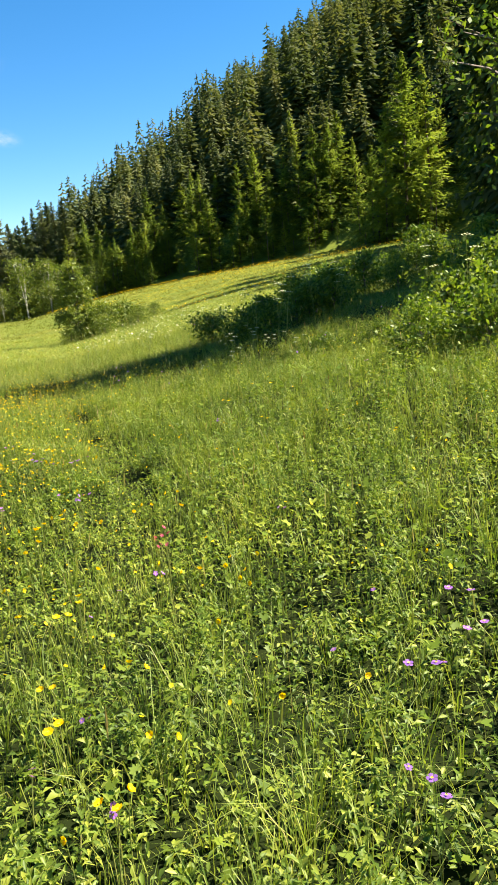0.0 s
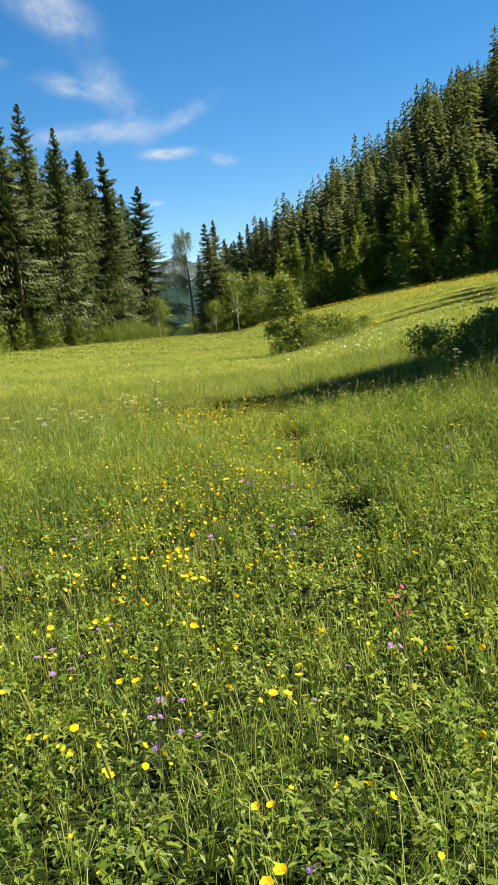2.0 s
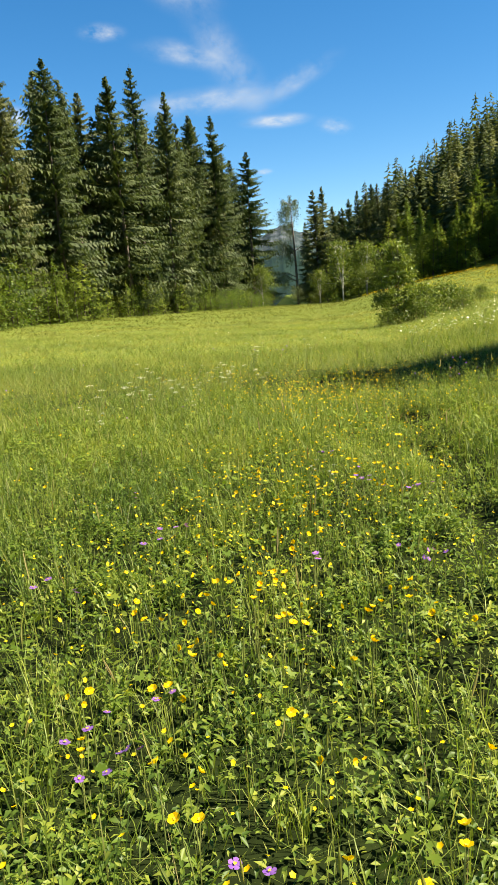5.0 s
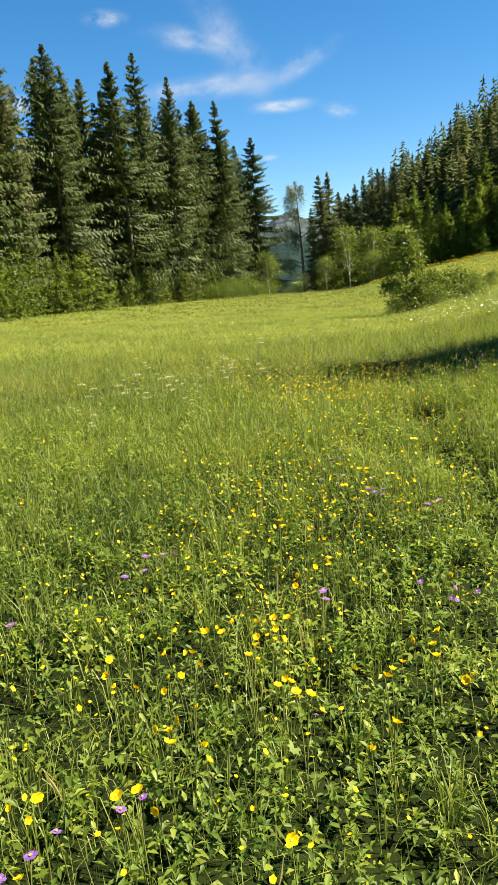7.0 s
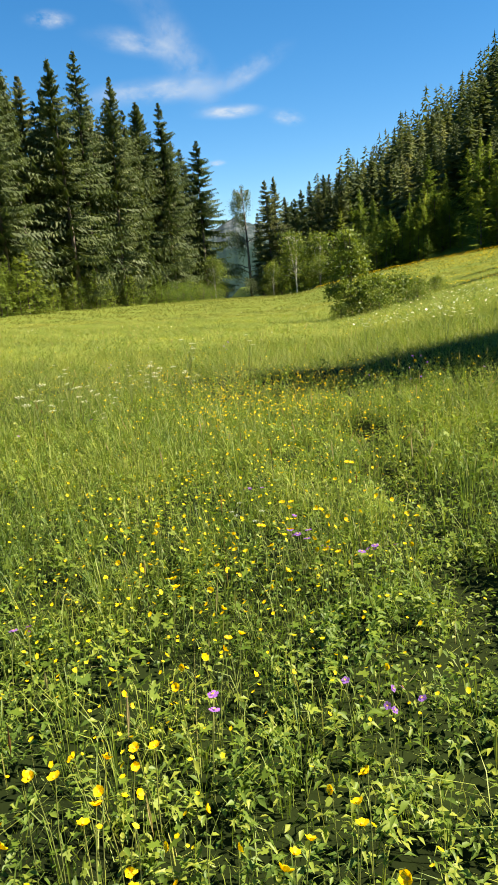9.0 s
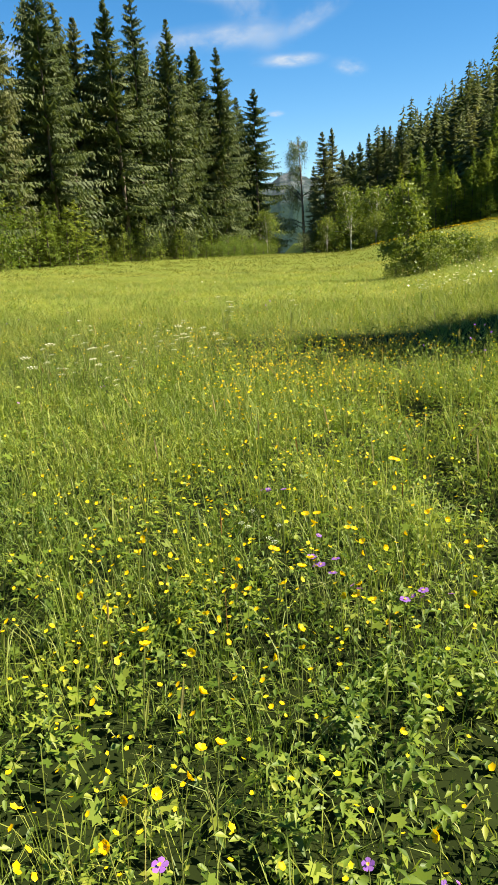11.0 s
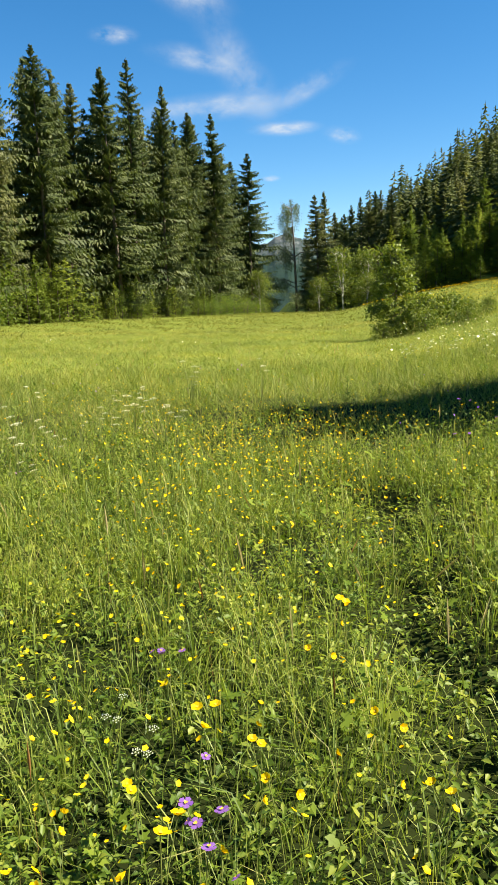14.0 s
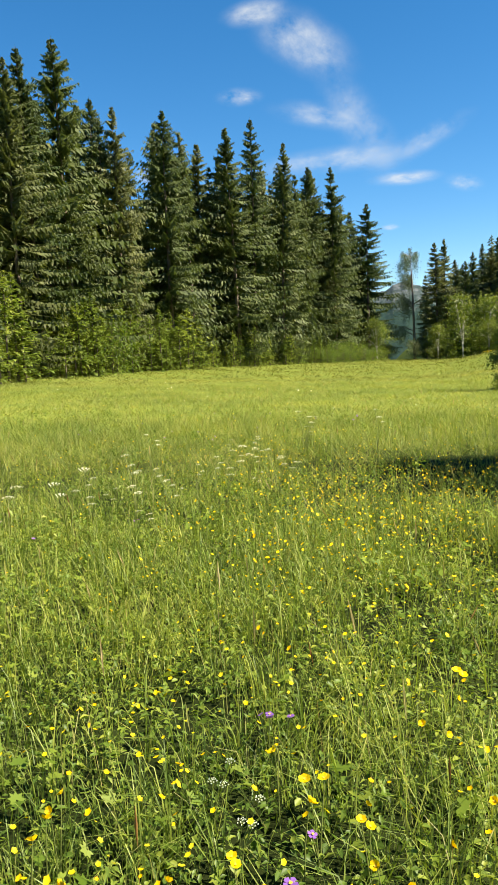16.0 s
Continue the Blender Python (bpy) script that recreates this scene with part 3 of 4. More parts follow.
def broadleaf(name, label, category, seed, h, r, leaves, size, bark, leaf, stems=1, low=0.25, group="", weep=0.0, full=0.0, tight=1.0, cone=False):
    """A deciduous tree or shrub: tapered stems with limbs, and many small leaves round the limb ends."""
    g = np.random.RandomState(seed)
    t = thing(name, label, category, group)
    ends = []
    for i in range(stems):
        wood_ = []
        lean = g.normal(0, 0.12 if stems == 1 else 0.2, 2) * h * 0.5
        path = [(lean[0] * s * s, lean[1] * s * s, h * 0.93 * s - (0.3 if s == 0 else 0)) for s in np.linspace(0, 1, 5)]
        base = h * (0.014 if stems == 1 else 0.009)
        wood_.append(tube(path, [base * (1 - 0.85 * s) for s in np.linspace(0, 1, 5)], 6))
        for j in range(16 if stems == 1 else 9):
            s = g.uniform(low, 0.95)
            a = g.uniform(0, 6.28)
            p = np.array((lean[0] * s * s, lean[1] * s * s, h * 0.93 * s))
            ln = r * g.uniform(0.5, 1.05) * (1 - 0.72 * s) * (1.5 if stems == 1 else 1.0)
            e = p + np.array((math.cos(a), math.sin(a), g.uniform(0.2, 0.9))) * ln
            mid = (p + e) / 2 + np.array((0, 0, 0.08 * ln))
            wood_.append(tube([p, mid, e], [base * 0.4, base * 0.25, base * 0.08], 3))
            ends += [(e, ln), (mid * 0.4 + e * 0.6, ln), (mid, ln)]
        ends.append((np.array(path[-1]), r * 0.3))
        part("trunk" if stems == 1 else "stem", mesh("stem", *join(wood_), bark, True), t)
    pick = g.randint(len(ends), size=leaves)
    c = np.array([ends[i][0] for i in pick])
    sd = np.array([0.16 * r + 0.2 * ends[i][1] for i in pick])
    c = c + g.normal(0, 1, (leaves, 3)) * (tight * sd)[:, None] * np.array((0.75, 0.75, 0.6))
    if full:
        # leafy from the ground up: lumpy clumps all over an egg-shaped outline
        m, k = int(leaves * full), 90
        u, a = g.uniform(0.02, 1, k), g.uniform(0, 6.28, k)
        q = r * np.sin(np.pi * np.clip(u * 0.86 + 0.12, 0, 1)) ** 0.7 * g.uniform(0.55, 1.02, k)
        if cone:
            q = r * (1.07 - u) ** 0.68 * g.uniform(0.3, 1.1, k)
        clump = np.stack([q * np.cos(a), q * np.sin(a), u * h * 0.95], -1)
        j = g.randint(k, size=m)
        c[:m] = clump[j] + g.normal(0, 1, (m, 3)) * (r * g.uniform(0.06, 0.16, k))[j][:, None]
    if weep:
        c[:, 2] -= np.abs(g.normal(0, weep, leaves))
    c[:, 2] = np.maximum(c[:, 2], 0.03 * h)
    u = g.normal(0, 1, (leaves, 3))
    u /= np.linalg.norm(u, axis=1)[:, None]
    w = np.cross(u, g.normal(0, 1, (leaves, 3)))
    w /= np.linalg.norm(w, axis=1)[:, None]
    k = size * g.uniform(0.6, 1.3, leaves)[:, None]
    v = np.stack([c - u * k, c + w * k * 0.5, c + u * k, c - w * k * 0.5], 1)
    f = np.arange(leaves * 4).reshape(-1, 4)
    part("crown", mesh("crown", v, f, leaf), t)
    return t


def put(t, x, y, s=1.0, turn=0.0, copy=True, sink=0.05):
    m = Matrix.LocRotScale((x, y, float(land(x, y)) - sink), Euler((0, 0, turn)), (s, s, s))
    if copy:
        return copy_thing(t, m)
    t.matrix_basis = m
    return t


put(broadleaf("birch_tree", "slender pale grey birch with sparse hanging foliage", "tree", 61, 13.6, 2.3, 15000, 0.07, BARK, PALELEAF, 1, 0.1, weep=1.1, tight=0.42), 2.4, 93.8, copy=False)
leafy_tree = broadleaf("goat_willow", "light green leafy tree with several pale trunks", "tree", 62, 6.5, 2.4, 3200, 0.12, BIRCHBARK, BIRCHLEAF, 4, 0.25, "leafy trees at the far edge", full=0.45)
put(leafy_tree, 6.9, 84, 1.0, 0, False)
for x, y, s, a in ((9.5, 85, 0.9, 1), (11.5, 80, 0.6, 2), (13.0, 76, 0.55, 4), (-1.8, 90, 0.75, 5), (4.8, 90, 0.6, 1.2), (9.0, 80.5, 0.5, 3.3)):
    put(leafy_tree, x, y, s, a)
meadow_bush = broadleaf("willow_bush", "rounded light green willow bush standing in the meadow", "bush", 63, 2.75, 0.82, 7500, 0.05, BARK, BIRCHLEAF, 6, 0.12, "willow bushes", full=0.85, cone=True)
put(meadow_bush, 3.45, 28.0, 1.0, 0.4, False)
low_bush = broadleaf("low_willow_bush", "low spreading olive green willow bush in the meadow", "bush", 66, 1.15, 0.85, 1700, 0.056, BARK, BIRCHLEAF, 7, 0.1, "willow bushes", full=0.6)
put(low_bush, 4.3, 28.0, 0.95, 0, False)
for x, y, s, a in ((5.0, 28.3, 0.9, 1), (5.7, 28.8, 0.6, 2), (6.5, 29.3, 0.5, 2.6), (4.1, 26.9, 0.6, 3), (3.0, 27.5, 0.5, 2), (5.4, 27.3, 0.45, 4)):
    put(low_bush, x, y, s, a)
edge_bush = broadleaf("birch_bush", "light green birch scrub along the forest edge", "bush", 64, 3.2, 1.7, 1700, 0.08, BARK, SHRUB, 6, 0.1, "scrub along the forest edge", full=0.6)
put(edge_bush, float(left_edge(47)) + 1.5, 47, 1.0, 0, False)
for i in range(26):
    y = g.uniform(62, 97)
    put(edge_bush, float(left_edge(y)) + g.uniform(-0.3, 2.4), y, g.uniform(0.35, 0.7), g.uniform(0, 6))

# the thicket of shrubs and tall herbs on the right
kinds = [broadleaf("thicket_shrub", "dense leafy green shrub among tall herbs", "bush", 65 + i, (1.05, 0.85, 0.95)[i], (0.75, 0.8, 0.65)[i], 1500, 0.04, BARK, SHRUB, 6, 0.05, "shrubs in the meadow", tight=0.75) for i in range(3)]
spots = [(3.6, 7.6, 0.6), (4.0, 7.1, 0.8), (4.5, 7.5, 0.9), (4.1, 8.1, 0.8), (3.4, 9.3, 0.5), (4.7, 6.6, 0.85), (5.2, 7.0, 1.0), (3.4, 11.9, 0.5), (3.9, 12.3, 0.8), (4.7, 12.8, 0.9), (5.6, 13.3, 0.95), (6.8, 14.1, 1.05), (8.2, 15.2, 1.1), (7.2, 16.4, 1.0), (9.8, 16.6, 1.2),
         (4.3, 8.6, 0.85), (4.9, 8.9, 1.0), (5.5, 8.7, 1.15), (4.7, 8.1, 0.85), (6.0, 9.2, 1.2), (6.7, 9.5, 1.25), (3.9, 8.9, 0.6), (7.3, 11.2, 1.15), (8.1, 12.0, 1.2), (8.7, 11.2, 1.2), (6.7, 8.6, 1.2), (7.7, 10.1, 1.2), (9.7, 14.2, 1.2), (11.3, 18.5, 1.2), (5.6, 9.2, 0.6), (6.4, 9.1, 0.65)]
for i in range(34):
    s = g.rand()
    spots.append((3.7 + 6.6 * s + g.normal(0, 0.3), 12.5 + 4.0 * s + g.normal(0, 0.7), g.uniform(0.5, 0.95)))
for i, (x, y, s) in enumerate(spots):
    put(kinds[i % 3], x, y, s, 1.3 * i, i >= 3)
put(broadleaf("birch_sapling", "young birch with bright leaves beside the slope", "tree", 69, 5.6, 1.3, 1500, 0.05, BARK, SHRUB, 1, 0.3), 6.5, 9.5, copy=False)


# ---------------------------------------------------------------- the meadow
def scatter(g, n, r0, r1, a0=-31.0, a1=43.0, centre=(0.0, 0.6), clear=True):
    """Points in a fan of the meadow, clumped a little, clear of the trail and the woods."""
    r = np.sqrt(g.uniform(r0 * r0, r1 * r1, n))
    a = np.radians(g.uniform(a0, a1, n))
    x, y = centre[0] + r * np.sin(a), centre[1] + r * np.cos(a)
    x, y = x + g.normal(0, 0.02, n), y + g.normal(0, 0.02, n)
    ok = ((g.rand(n) > 0.97 * hollow(x, y)) | (not clear)) & (x < foot(y) + 1) & (x > left_edge(y) - 1) & (y < 106)
    return x[ok], y[ok]


def clump(x, y, k, seed):
    """A soft patchiness between 0 and 1."""
    s = seed * 1.7
    v = np.sin(k * x + s) * np.sin(k * 0.9 * y + 2 * s) + 0.6 * np.sin(k * 2.1 * x - k * 1.3 * y + s) + 0.4 * np.sin(k * 3.7 * y + k * 2.9 * x + 3 * s)
    return np.clip(0.5 + 0.3 * v, 0, 1)


def blades(g, x, y, height, width, joints=2, lean=0.35):
    """Bent grass blades, as triangles."""
    n = len(x)
    z = land(x, y)
    h = height * g.uniform(0.5, 1.3, n)
    w = width * g.uniform(0.6, 1.3, n)
    a, b = g.uniform(0, 6.283, n), g.uniform(0, 6.283, n)
    ox, oy = np.cos(a), np.sin(a)
    sx, sy = np.cos(b) * w / 2, np.sin(b) * w / 2
    bend = h * np.abs(g.normal(lean, 0.35, n))
    base = np.stack([x, y, z - 0.02], -1)
    s = np.stack([sx, sy, 0 * sx], -1)
    o = np.stack([ox, oy, 0 * ox], -1)
    up = np.array([0, 0, 1.0])
    mid = base + up * (0.6 * h)[:, None] + o * (0.3 * bend)[:, None]
    tip = base + up * (h - 0.35 * bend)[:, None] + o * bend[:, None]
    if joints == 1:
        return np.stack([base - s, base + s, tip], 1).reshape(-1, 3), np.arange(3 * n).reshape(-1, 3)
    v = np.stack([base - s, base + s, mid - s * 0.85, mid + s * 0.85, tip], 1).reshape(-1, 3)
    i = np.arange(n)[:, None] * 5
    return v, np.concatenate([i + [0, 1, 3], i + [0, 3, 2], i + [2, 3, 4]], 0)


def stuff(name, label, category, pieces, mat):
    ob = new(name, mesh(name, *join(pieces), mat))
    return tagged(ob, label, category, kind="stuff")


def leaflets(g, x, y, lo, hi, size, rounded=False):
    """Folded herb leaves: kites, or rounded ones with a shoulder on each side."""
    n = len(x)
    z = land(x, y) + g.uniform(lo, hi, n)
    a, t = g.uniform(0, 6.283, n), g.normal(0.15, 0.45, n)
    d = np.stack([np.cos(a) * np.cos(t), np.sin(a) * np.cos(t), np.sin(t)], -1)
    s = np.stack([-np.sin(a), np.cos(a), g.normal(0, 0.35, n)], -1)
    k = (size * g.uniform(0.55, 1.35, n))[:, None]
    c = np.stack([x, y, z], -1)
    p, q = c - d * k, c + d * k - np.array([0, 0, 0.3]) * k
    w = 0.42 * k
    up = np.array([0, 0, 0.22]) * k
    if rounded:
        near, far = c - d * k * 0.45 + up, c + d * k * 0.4 + up * 0.6
        v = np.stack([p, near + s * w, far + s * w * 0.9, q, far - s * w * 0.9, near - s * w], 1).reshape(-1, 3)
        i = np.arange(n)[:, None] * 6
        return v, np.concatenate([i + [0, 1, 2], i + [0, 2, 3], i + [0, 3, 4], i + [0, 4, 5]], 0)
    v = np.stack([p, c + s * w + up, q, c - s * w + up], 1).reshape(-1, 3)
    i = np.arange(n)[:, None] * 4
    return v, np.concatenate([i + [0, 1, 2], i + [0, 2, 3]], 0)


# drifts of blossoms along the way
YELLOW_A = [(-0.62, 2.85), (-0.53, 2.86), (-0.49, 2.92), (-0.35, 3.09), (0.03, 3.19), (-0.58, 3.33), (-0.30, 3.53), (-0.35, 3.56), (0.05, 3.76), (-0.97, 3.79), (-0.91, 3.87), (-1.05, 3.91), (-1.03, 3.96), (-1.18, 3.98), (-1.10, 4.05), (0.28, 4.05), (-0.75, 4.06), (-0.47, 4.08), (-0.63, 4.13), (0.26, 4.24), (0.41, 4.27), (-1.38, 4.31), (-0.64, 4.43), (-0.97, 4.44), (-0.59, 4.48), (-1.26, 4.54), (-0.72, 4.68), (-1.32, 4.76), (-1.00, 4.79), (-1.06, 4.80), (-1.30, 4.83), (-0.91, 4.90), (-0.52, 4.95), (-1.03, 4.99)]
YELLOW_B = [(-0.47, 5.03), (-0.99, 5.08), (-1.05, 5.08), (-0.69, 5.20), (-0.21, 5.21), (-1.18, 5.22), (0.08, 5.22), (-0.75, 5.24), (-0.48, 5.24), (-1.05, 5.25), (-0.75, 5.30), (-0.43, 5.31), (-1.24, 5.32), (-1.02, 5.33), (-0.66, 5.35), (-0.31, 5.37), (-1.26, 5.41), (-1.04, 5.41), (-0.61, 5.43), (-0.84, 5.43), (-0.26, 5.46), (-0.78, 5.46), (-0.33, 5.47), (-0.94, 5.55), (-1.01, 5.58), (-0.86, 5.58), (-0.79, 5.61), (-0.73, 5.65), (-0.66, 5.91), (-0.59, 6.00), (-0.70, 6.03), (-0.53, 6.13), (-0.57, 6.31), (-0.34, 6.44)]
YELLOW_C = [(-0.63, 6.51), (-0.76, 6.53), (-0.35, 6.58), (-0.61, 6.61), (-0.57, 6.66), (-0.15, 6.71), (-0.88, 6.73), (-0.18, 6.75), (0.16, 6.78), (-0.49, 6.79), (-0.37, 6.80), (-0.94, 6.83), (-0.21, 6.89), (-0.34, 6.96), (-0.75, 6.96), (-0.54, 6.96), (-0.16, 7.02), (0.22, 7.03), (-0.86, 7.05), (-0.09, 7.06), (0.13, 7.07), (-0.39, 7.08), (-0.85, 7.12), (-0.85, 7.17), (0.01, 7.18), (-0.14, 7.23), (-0.30, 7.28), (0.15, 7.29), (-0.14, 7.30), (-0.27, 7.36), (-0.38, 7.46), (0.01, 7.62), (0.07, 7.83), (0.12, 7.99)]
PURPLE_A = [(0.16, 2.58), (0.18, 2.67), (-0.51, 2.91), (0.49, 3.11), (0.54, 3.12), (-0.70, 3.17), (0.77, 3.19), (0.26, 3.30), (-0.50, 3.35), (0.87, 3.42), (0.60, 3.61), (-0.85, 3.92), (-0.76, 3.99), (-0.37, 4.04), (-0.87, 4.08), (-0.81, 4.14), (-0.24, 4.23), (-0.04, 4.35), (-1.22, 4.49), (-1.17, 4.53), (-1.09, 4.56), (-1.27, 4.62), (-1.22, 4.75), (0.76, 4.76)]
PURPLE_B = [(-1.10, 4.80), (-0.67, 5.11), (-1.54, 5.56), (-1.72, 5.69), (-0.10, 5.69), (-0.15, 5.75), (-0.61, 5.80), (-0.23, 5.81), (-0.13, 5.82), (-1.30, 6.13), (-1.34, 6.24), (-1.20, 6.31), (-1.27, 6.32), (0.05, 6.74), (-0.00, 6.76), (-0.04, 6.80), (-1.54, 6.83), (-0.17, 6.84), (-0.25, 6.93), (-1.55, 6.96), (-0.24, 6.99), (-0.26, 7.05), (-0.23, 7.18), (-0.44, 7.66), (-0.42, 7.71)]
HEADS = np.array(YELLOW_A + YELLOW_B + YELLOW_C + PURPLE_A + PURPLE_B)


def open_round_heads(x, y):
    """A factor below 1 where blossoms stand clear of the leaves around them."""
    near = np.full(np.shape(x), 1e9)
    for hx, hy in HEADS:
        near = np.minimum(near, (x - hx) ** 2 + (y - hy + 0.05) ** 2)
    return 1 - 0.5 * np.exp(-near / 0.016)


def gaps(x, y):
    """1 in the shady openings between clumps of plants."""
    a = 0.6 * clump(x, y, 7.3, 41) + 0.4 * clump(x, y, 15.0, 42)
    return np.clip((0.44 - a) / 0.14, 0, 1) * np.clip((11 - y) / 3, 0, 1)


def canopy(x, y):
    """Height of the herb cover: lumpy, low along the trail."""
    lumps = (0.45 * clump(x, y, 2.6, 31) + 0.35 * clump(x, y, 6.1, 32) + 0.2 * clump(x, y, 14.0, 33)) ** 1.3
    tall = np.minimum(0.085 + 0.27 * lumps + 0.07 * np.clip((x - 0.4) / 0.5, 0, 1), 0.27)
    tall = np.minimum(tall, 0.34 + 0.12 * np.clip((x - 0.4) / 0.5, 0, 1) - np.clip(land(x, y), 0, 0.2))
    return tall * (1 - 0.92 * hollow(x, y)) * (1 - 0.7 * gaps(x, y)) * open_round_heads(x, y)


def blade_leaves(c, a, t, size, wide, g, fine):
    """Pointed leaves folded along the rib, at c, turned a, raised t; fine ones bend over at the tip."""
    k = len(c)
    d = np.stack([np.cos(a) * np.cos(t), np.sin(a) * np.cos(t), np.sin(t)], -1)
    s = np.stack([-np.sin(a), np.cos(a), g.normal(0, 0.3, k)], -1)
    q = size[:, None]
    up = np.array([0, 0, 1.0]) * q
    if not fine:
        v = np.stack([c, c + d * q + s * q * wide + up * 0.12, c + d * q * 2 - up * 0.35, c + d * q - s * q * wide + up * 0.12], 1).reshape(-1, 3)
        i = np.arange(k)[:, None] * 4
        return v, np.concatenate([i + [0, 1, 2], i + [0, 2, 3]], 0)
    m = c + d * q * 0.95
    v = np.stack([c, m + s * q * wide + up * 0.16, m, m - s * q * wide + up * 0.16, c + d * q * 1.9 - up * 0.45], 1).reshape(-1, 3)
    i = np.arange(k)[:, None] * 5
    return v, np.concatenate([i + [0, 1, 2], i + [0, 2, 3], i + [1, 4, 2], i + [2, 4, 3]], 0)


def herbs(g, x, y, height, leaves, size, wide=0.3, fine=False):
    """Leafy plants: leaves in turning pairs up a stem, longest below the middle, upright towards the tip."""
    n = len(x)
    hp = np.repeat(height * g.uniform(0.7, 1.05, n), leaves)
    z0, X, Y = np.repeat(land(x, y), leaves), np.repeat(x, leaves), np.repeat(y, leaves)
    k = n * leaves
    rank = np.tile(np.arange(leaves), n)
    u = 0.25 + 0.75 * (rank + g.uniform(0, 1, k)) / leaves
    a = np.repeat(g.uniform(0, 6.283, n), leaves) + rank * 1.9 + (rank % 2) * 1.2 + g.normal(0, 0.3, k)
    lean = np.repeat(g.normal(0, 0.16, n), leaves) * hp * u * u
    way = np.repeat(g.uniform(0, 6.283, n), leaves)
    t = g.normal(0.12, 0.45, k) + 0.75 * u ** 3
    c = np.stack([X + lean * np.cos(way), Y + lean * np.sin(way), z0 + hp * u], -1)
    q = size * np.repeat(g.uniform(0.75, 1.25, n), leaves) * (1.15 - 0.75 * np.abs(u - 0.55)) * g.uniform(0.75, 1.2, k)
    return blade_leaves(c, a, t, q, wide, g, fine)


def palmate(g, x, y, lo, hi, size, lobes=5):
    """Deeply cut leaves of cranesbill, as fans of lobes."""
    n = len(x)
    z = land(x, y) + g.uniform(lo, hi, n)
    a = g.uniform(0, 6.283, n)
    k = size * g.uniform(0.6, 1.25, n)
    nx, ny = g.normal(0, 0.35, n), g.normal(0, 0.35, n)
    v = [np.stack([x, y, z], -1)]
    m = lobes * 2 + 1
    for j in range(m):
        w = a + (j / (m - 1) - 0.5) * 4.6
        r = k * (1.0 if j % 2 else 0.66) * g.uniform(0.85, 1.1, n)
        px, py = r * np.cos(w), r * np.sin(w)
        v.append(np.stack([x + px, y + py, z + px * nx + py * ny + 0.1 * r], -1))
    v = np.stack(v, 1).reshape(-1, 3)
    i = np.arange(n)[:, None] * (m + 1)
    return v, np.concatenate([i + [0, j + 1, j + 2] for j in range(m - 1)], 0)


g = np.random.RandomState(3)


def grass_band(n, r0, r1, h, w, joints, a0=-31.0, a1=43.0, lean=0.35):
    x, y = scatter(g, n, r0, r1, a0, a1)
    open_ = clump(x, y, 4.0, 5) * 0.6 + clump(x, y, 1.6, 6) * 0.4
    keep = (g.rand(len(x)) < np.clip((open_ - 0.27) * 3.4, 0.06, 1)) | (np.hypot(x, y) > 14)
    x, y = x[keep], y[keep]
    hh = h * (0.7 + 0.6 * clump(x, y, 1.3, 1)) * (0.85 + 0.3 * clump(x, y, 0.3, 2))
    hh = hh * (1 - 0.75 * hollow(x, y))
    if r1 < 10:
        hh = hh * (0.55 + 0.85 * clump(x, y, 3.1, 21)) * (1 - 0.5 * gaps(x, y)) * open_round_heads(x, y)
    return blades(g, x, y, hh, w, joints, lean)


def tufts(n, r0, r1, per, h, w):
    """Tufts: long arching blades that spring from one root."""
    x, y = scatter(g, n, r0, r1)
    x, y = np.repeat(x, per), np.repeat(y, per)
    k = len(x)
    a, q = g.uniform(0, 6.283, k), np.abs(g.normal(0, 0.02, k))
    x, y = x + q * np.cos(a), y + q * np.sin(a)
    z, hh = land(x, y), h * g.uniform(0.6, 1.2, k) * open_round_heads(x, y)
    ww = w * g.uniform(0.7, 1.2, k)
    o = np.stack([np.cos(a), np.sin(a), 0 * a], -1)
    t = a + g.normal(1.57, 0.5, k)
    s = np.stack([np.cos(t), np.sin(t), 0 * t], -1) * (ww / 2)[:, None]
    up = np.array([0, 0, 1.0])
    lean = g.uniform(0.15, 0.75, k)
    base = np.stack([x, y, z - 0.02], -1)
    one = base + up * (0.5 * hh)[:, None] + o * (0.18 * lean * hh)[:, None]
    two = base + up * (hh * (0.92 - 0.3 * lean))[:, None] + o * (0.5 * lean * hh)[:, None]
    tip = base + up * (hh * (1.05 - 0.7 * lean))[:, None] + o * (0.95 * lean * hh)[:, None]
    v = np.stack([base - s, base + s, one - s, one + s, two - s * 0.7, two + s * 0.7, tip], 1).reshape(-1, 3)
    i = np.arange(k)[:, None] * 7
    return v, np.concatenate([i + [0, 1, 3], i + [0, 3, 2], i + [2, 3, 5], i + [2, 5, 4], i + [4, 5, 6]], 0)


def short_grass(n, r0, r1):
    """Fine low blades that cover the soil, also in the trail."""
    x, y = scatter(g, n, r0, r1, clear=False)
    return blades(g, x, y, 0.065, 0.006, 1, 0.9)


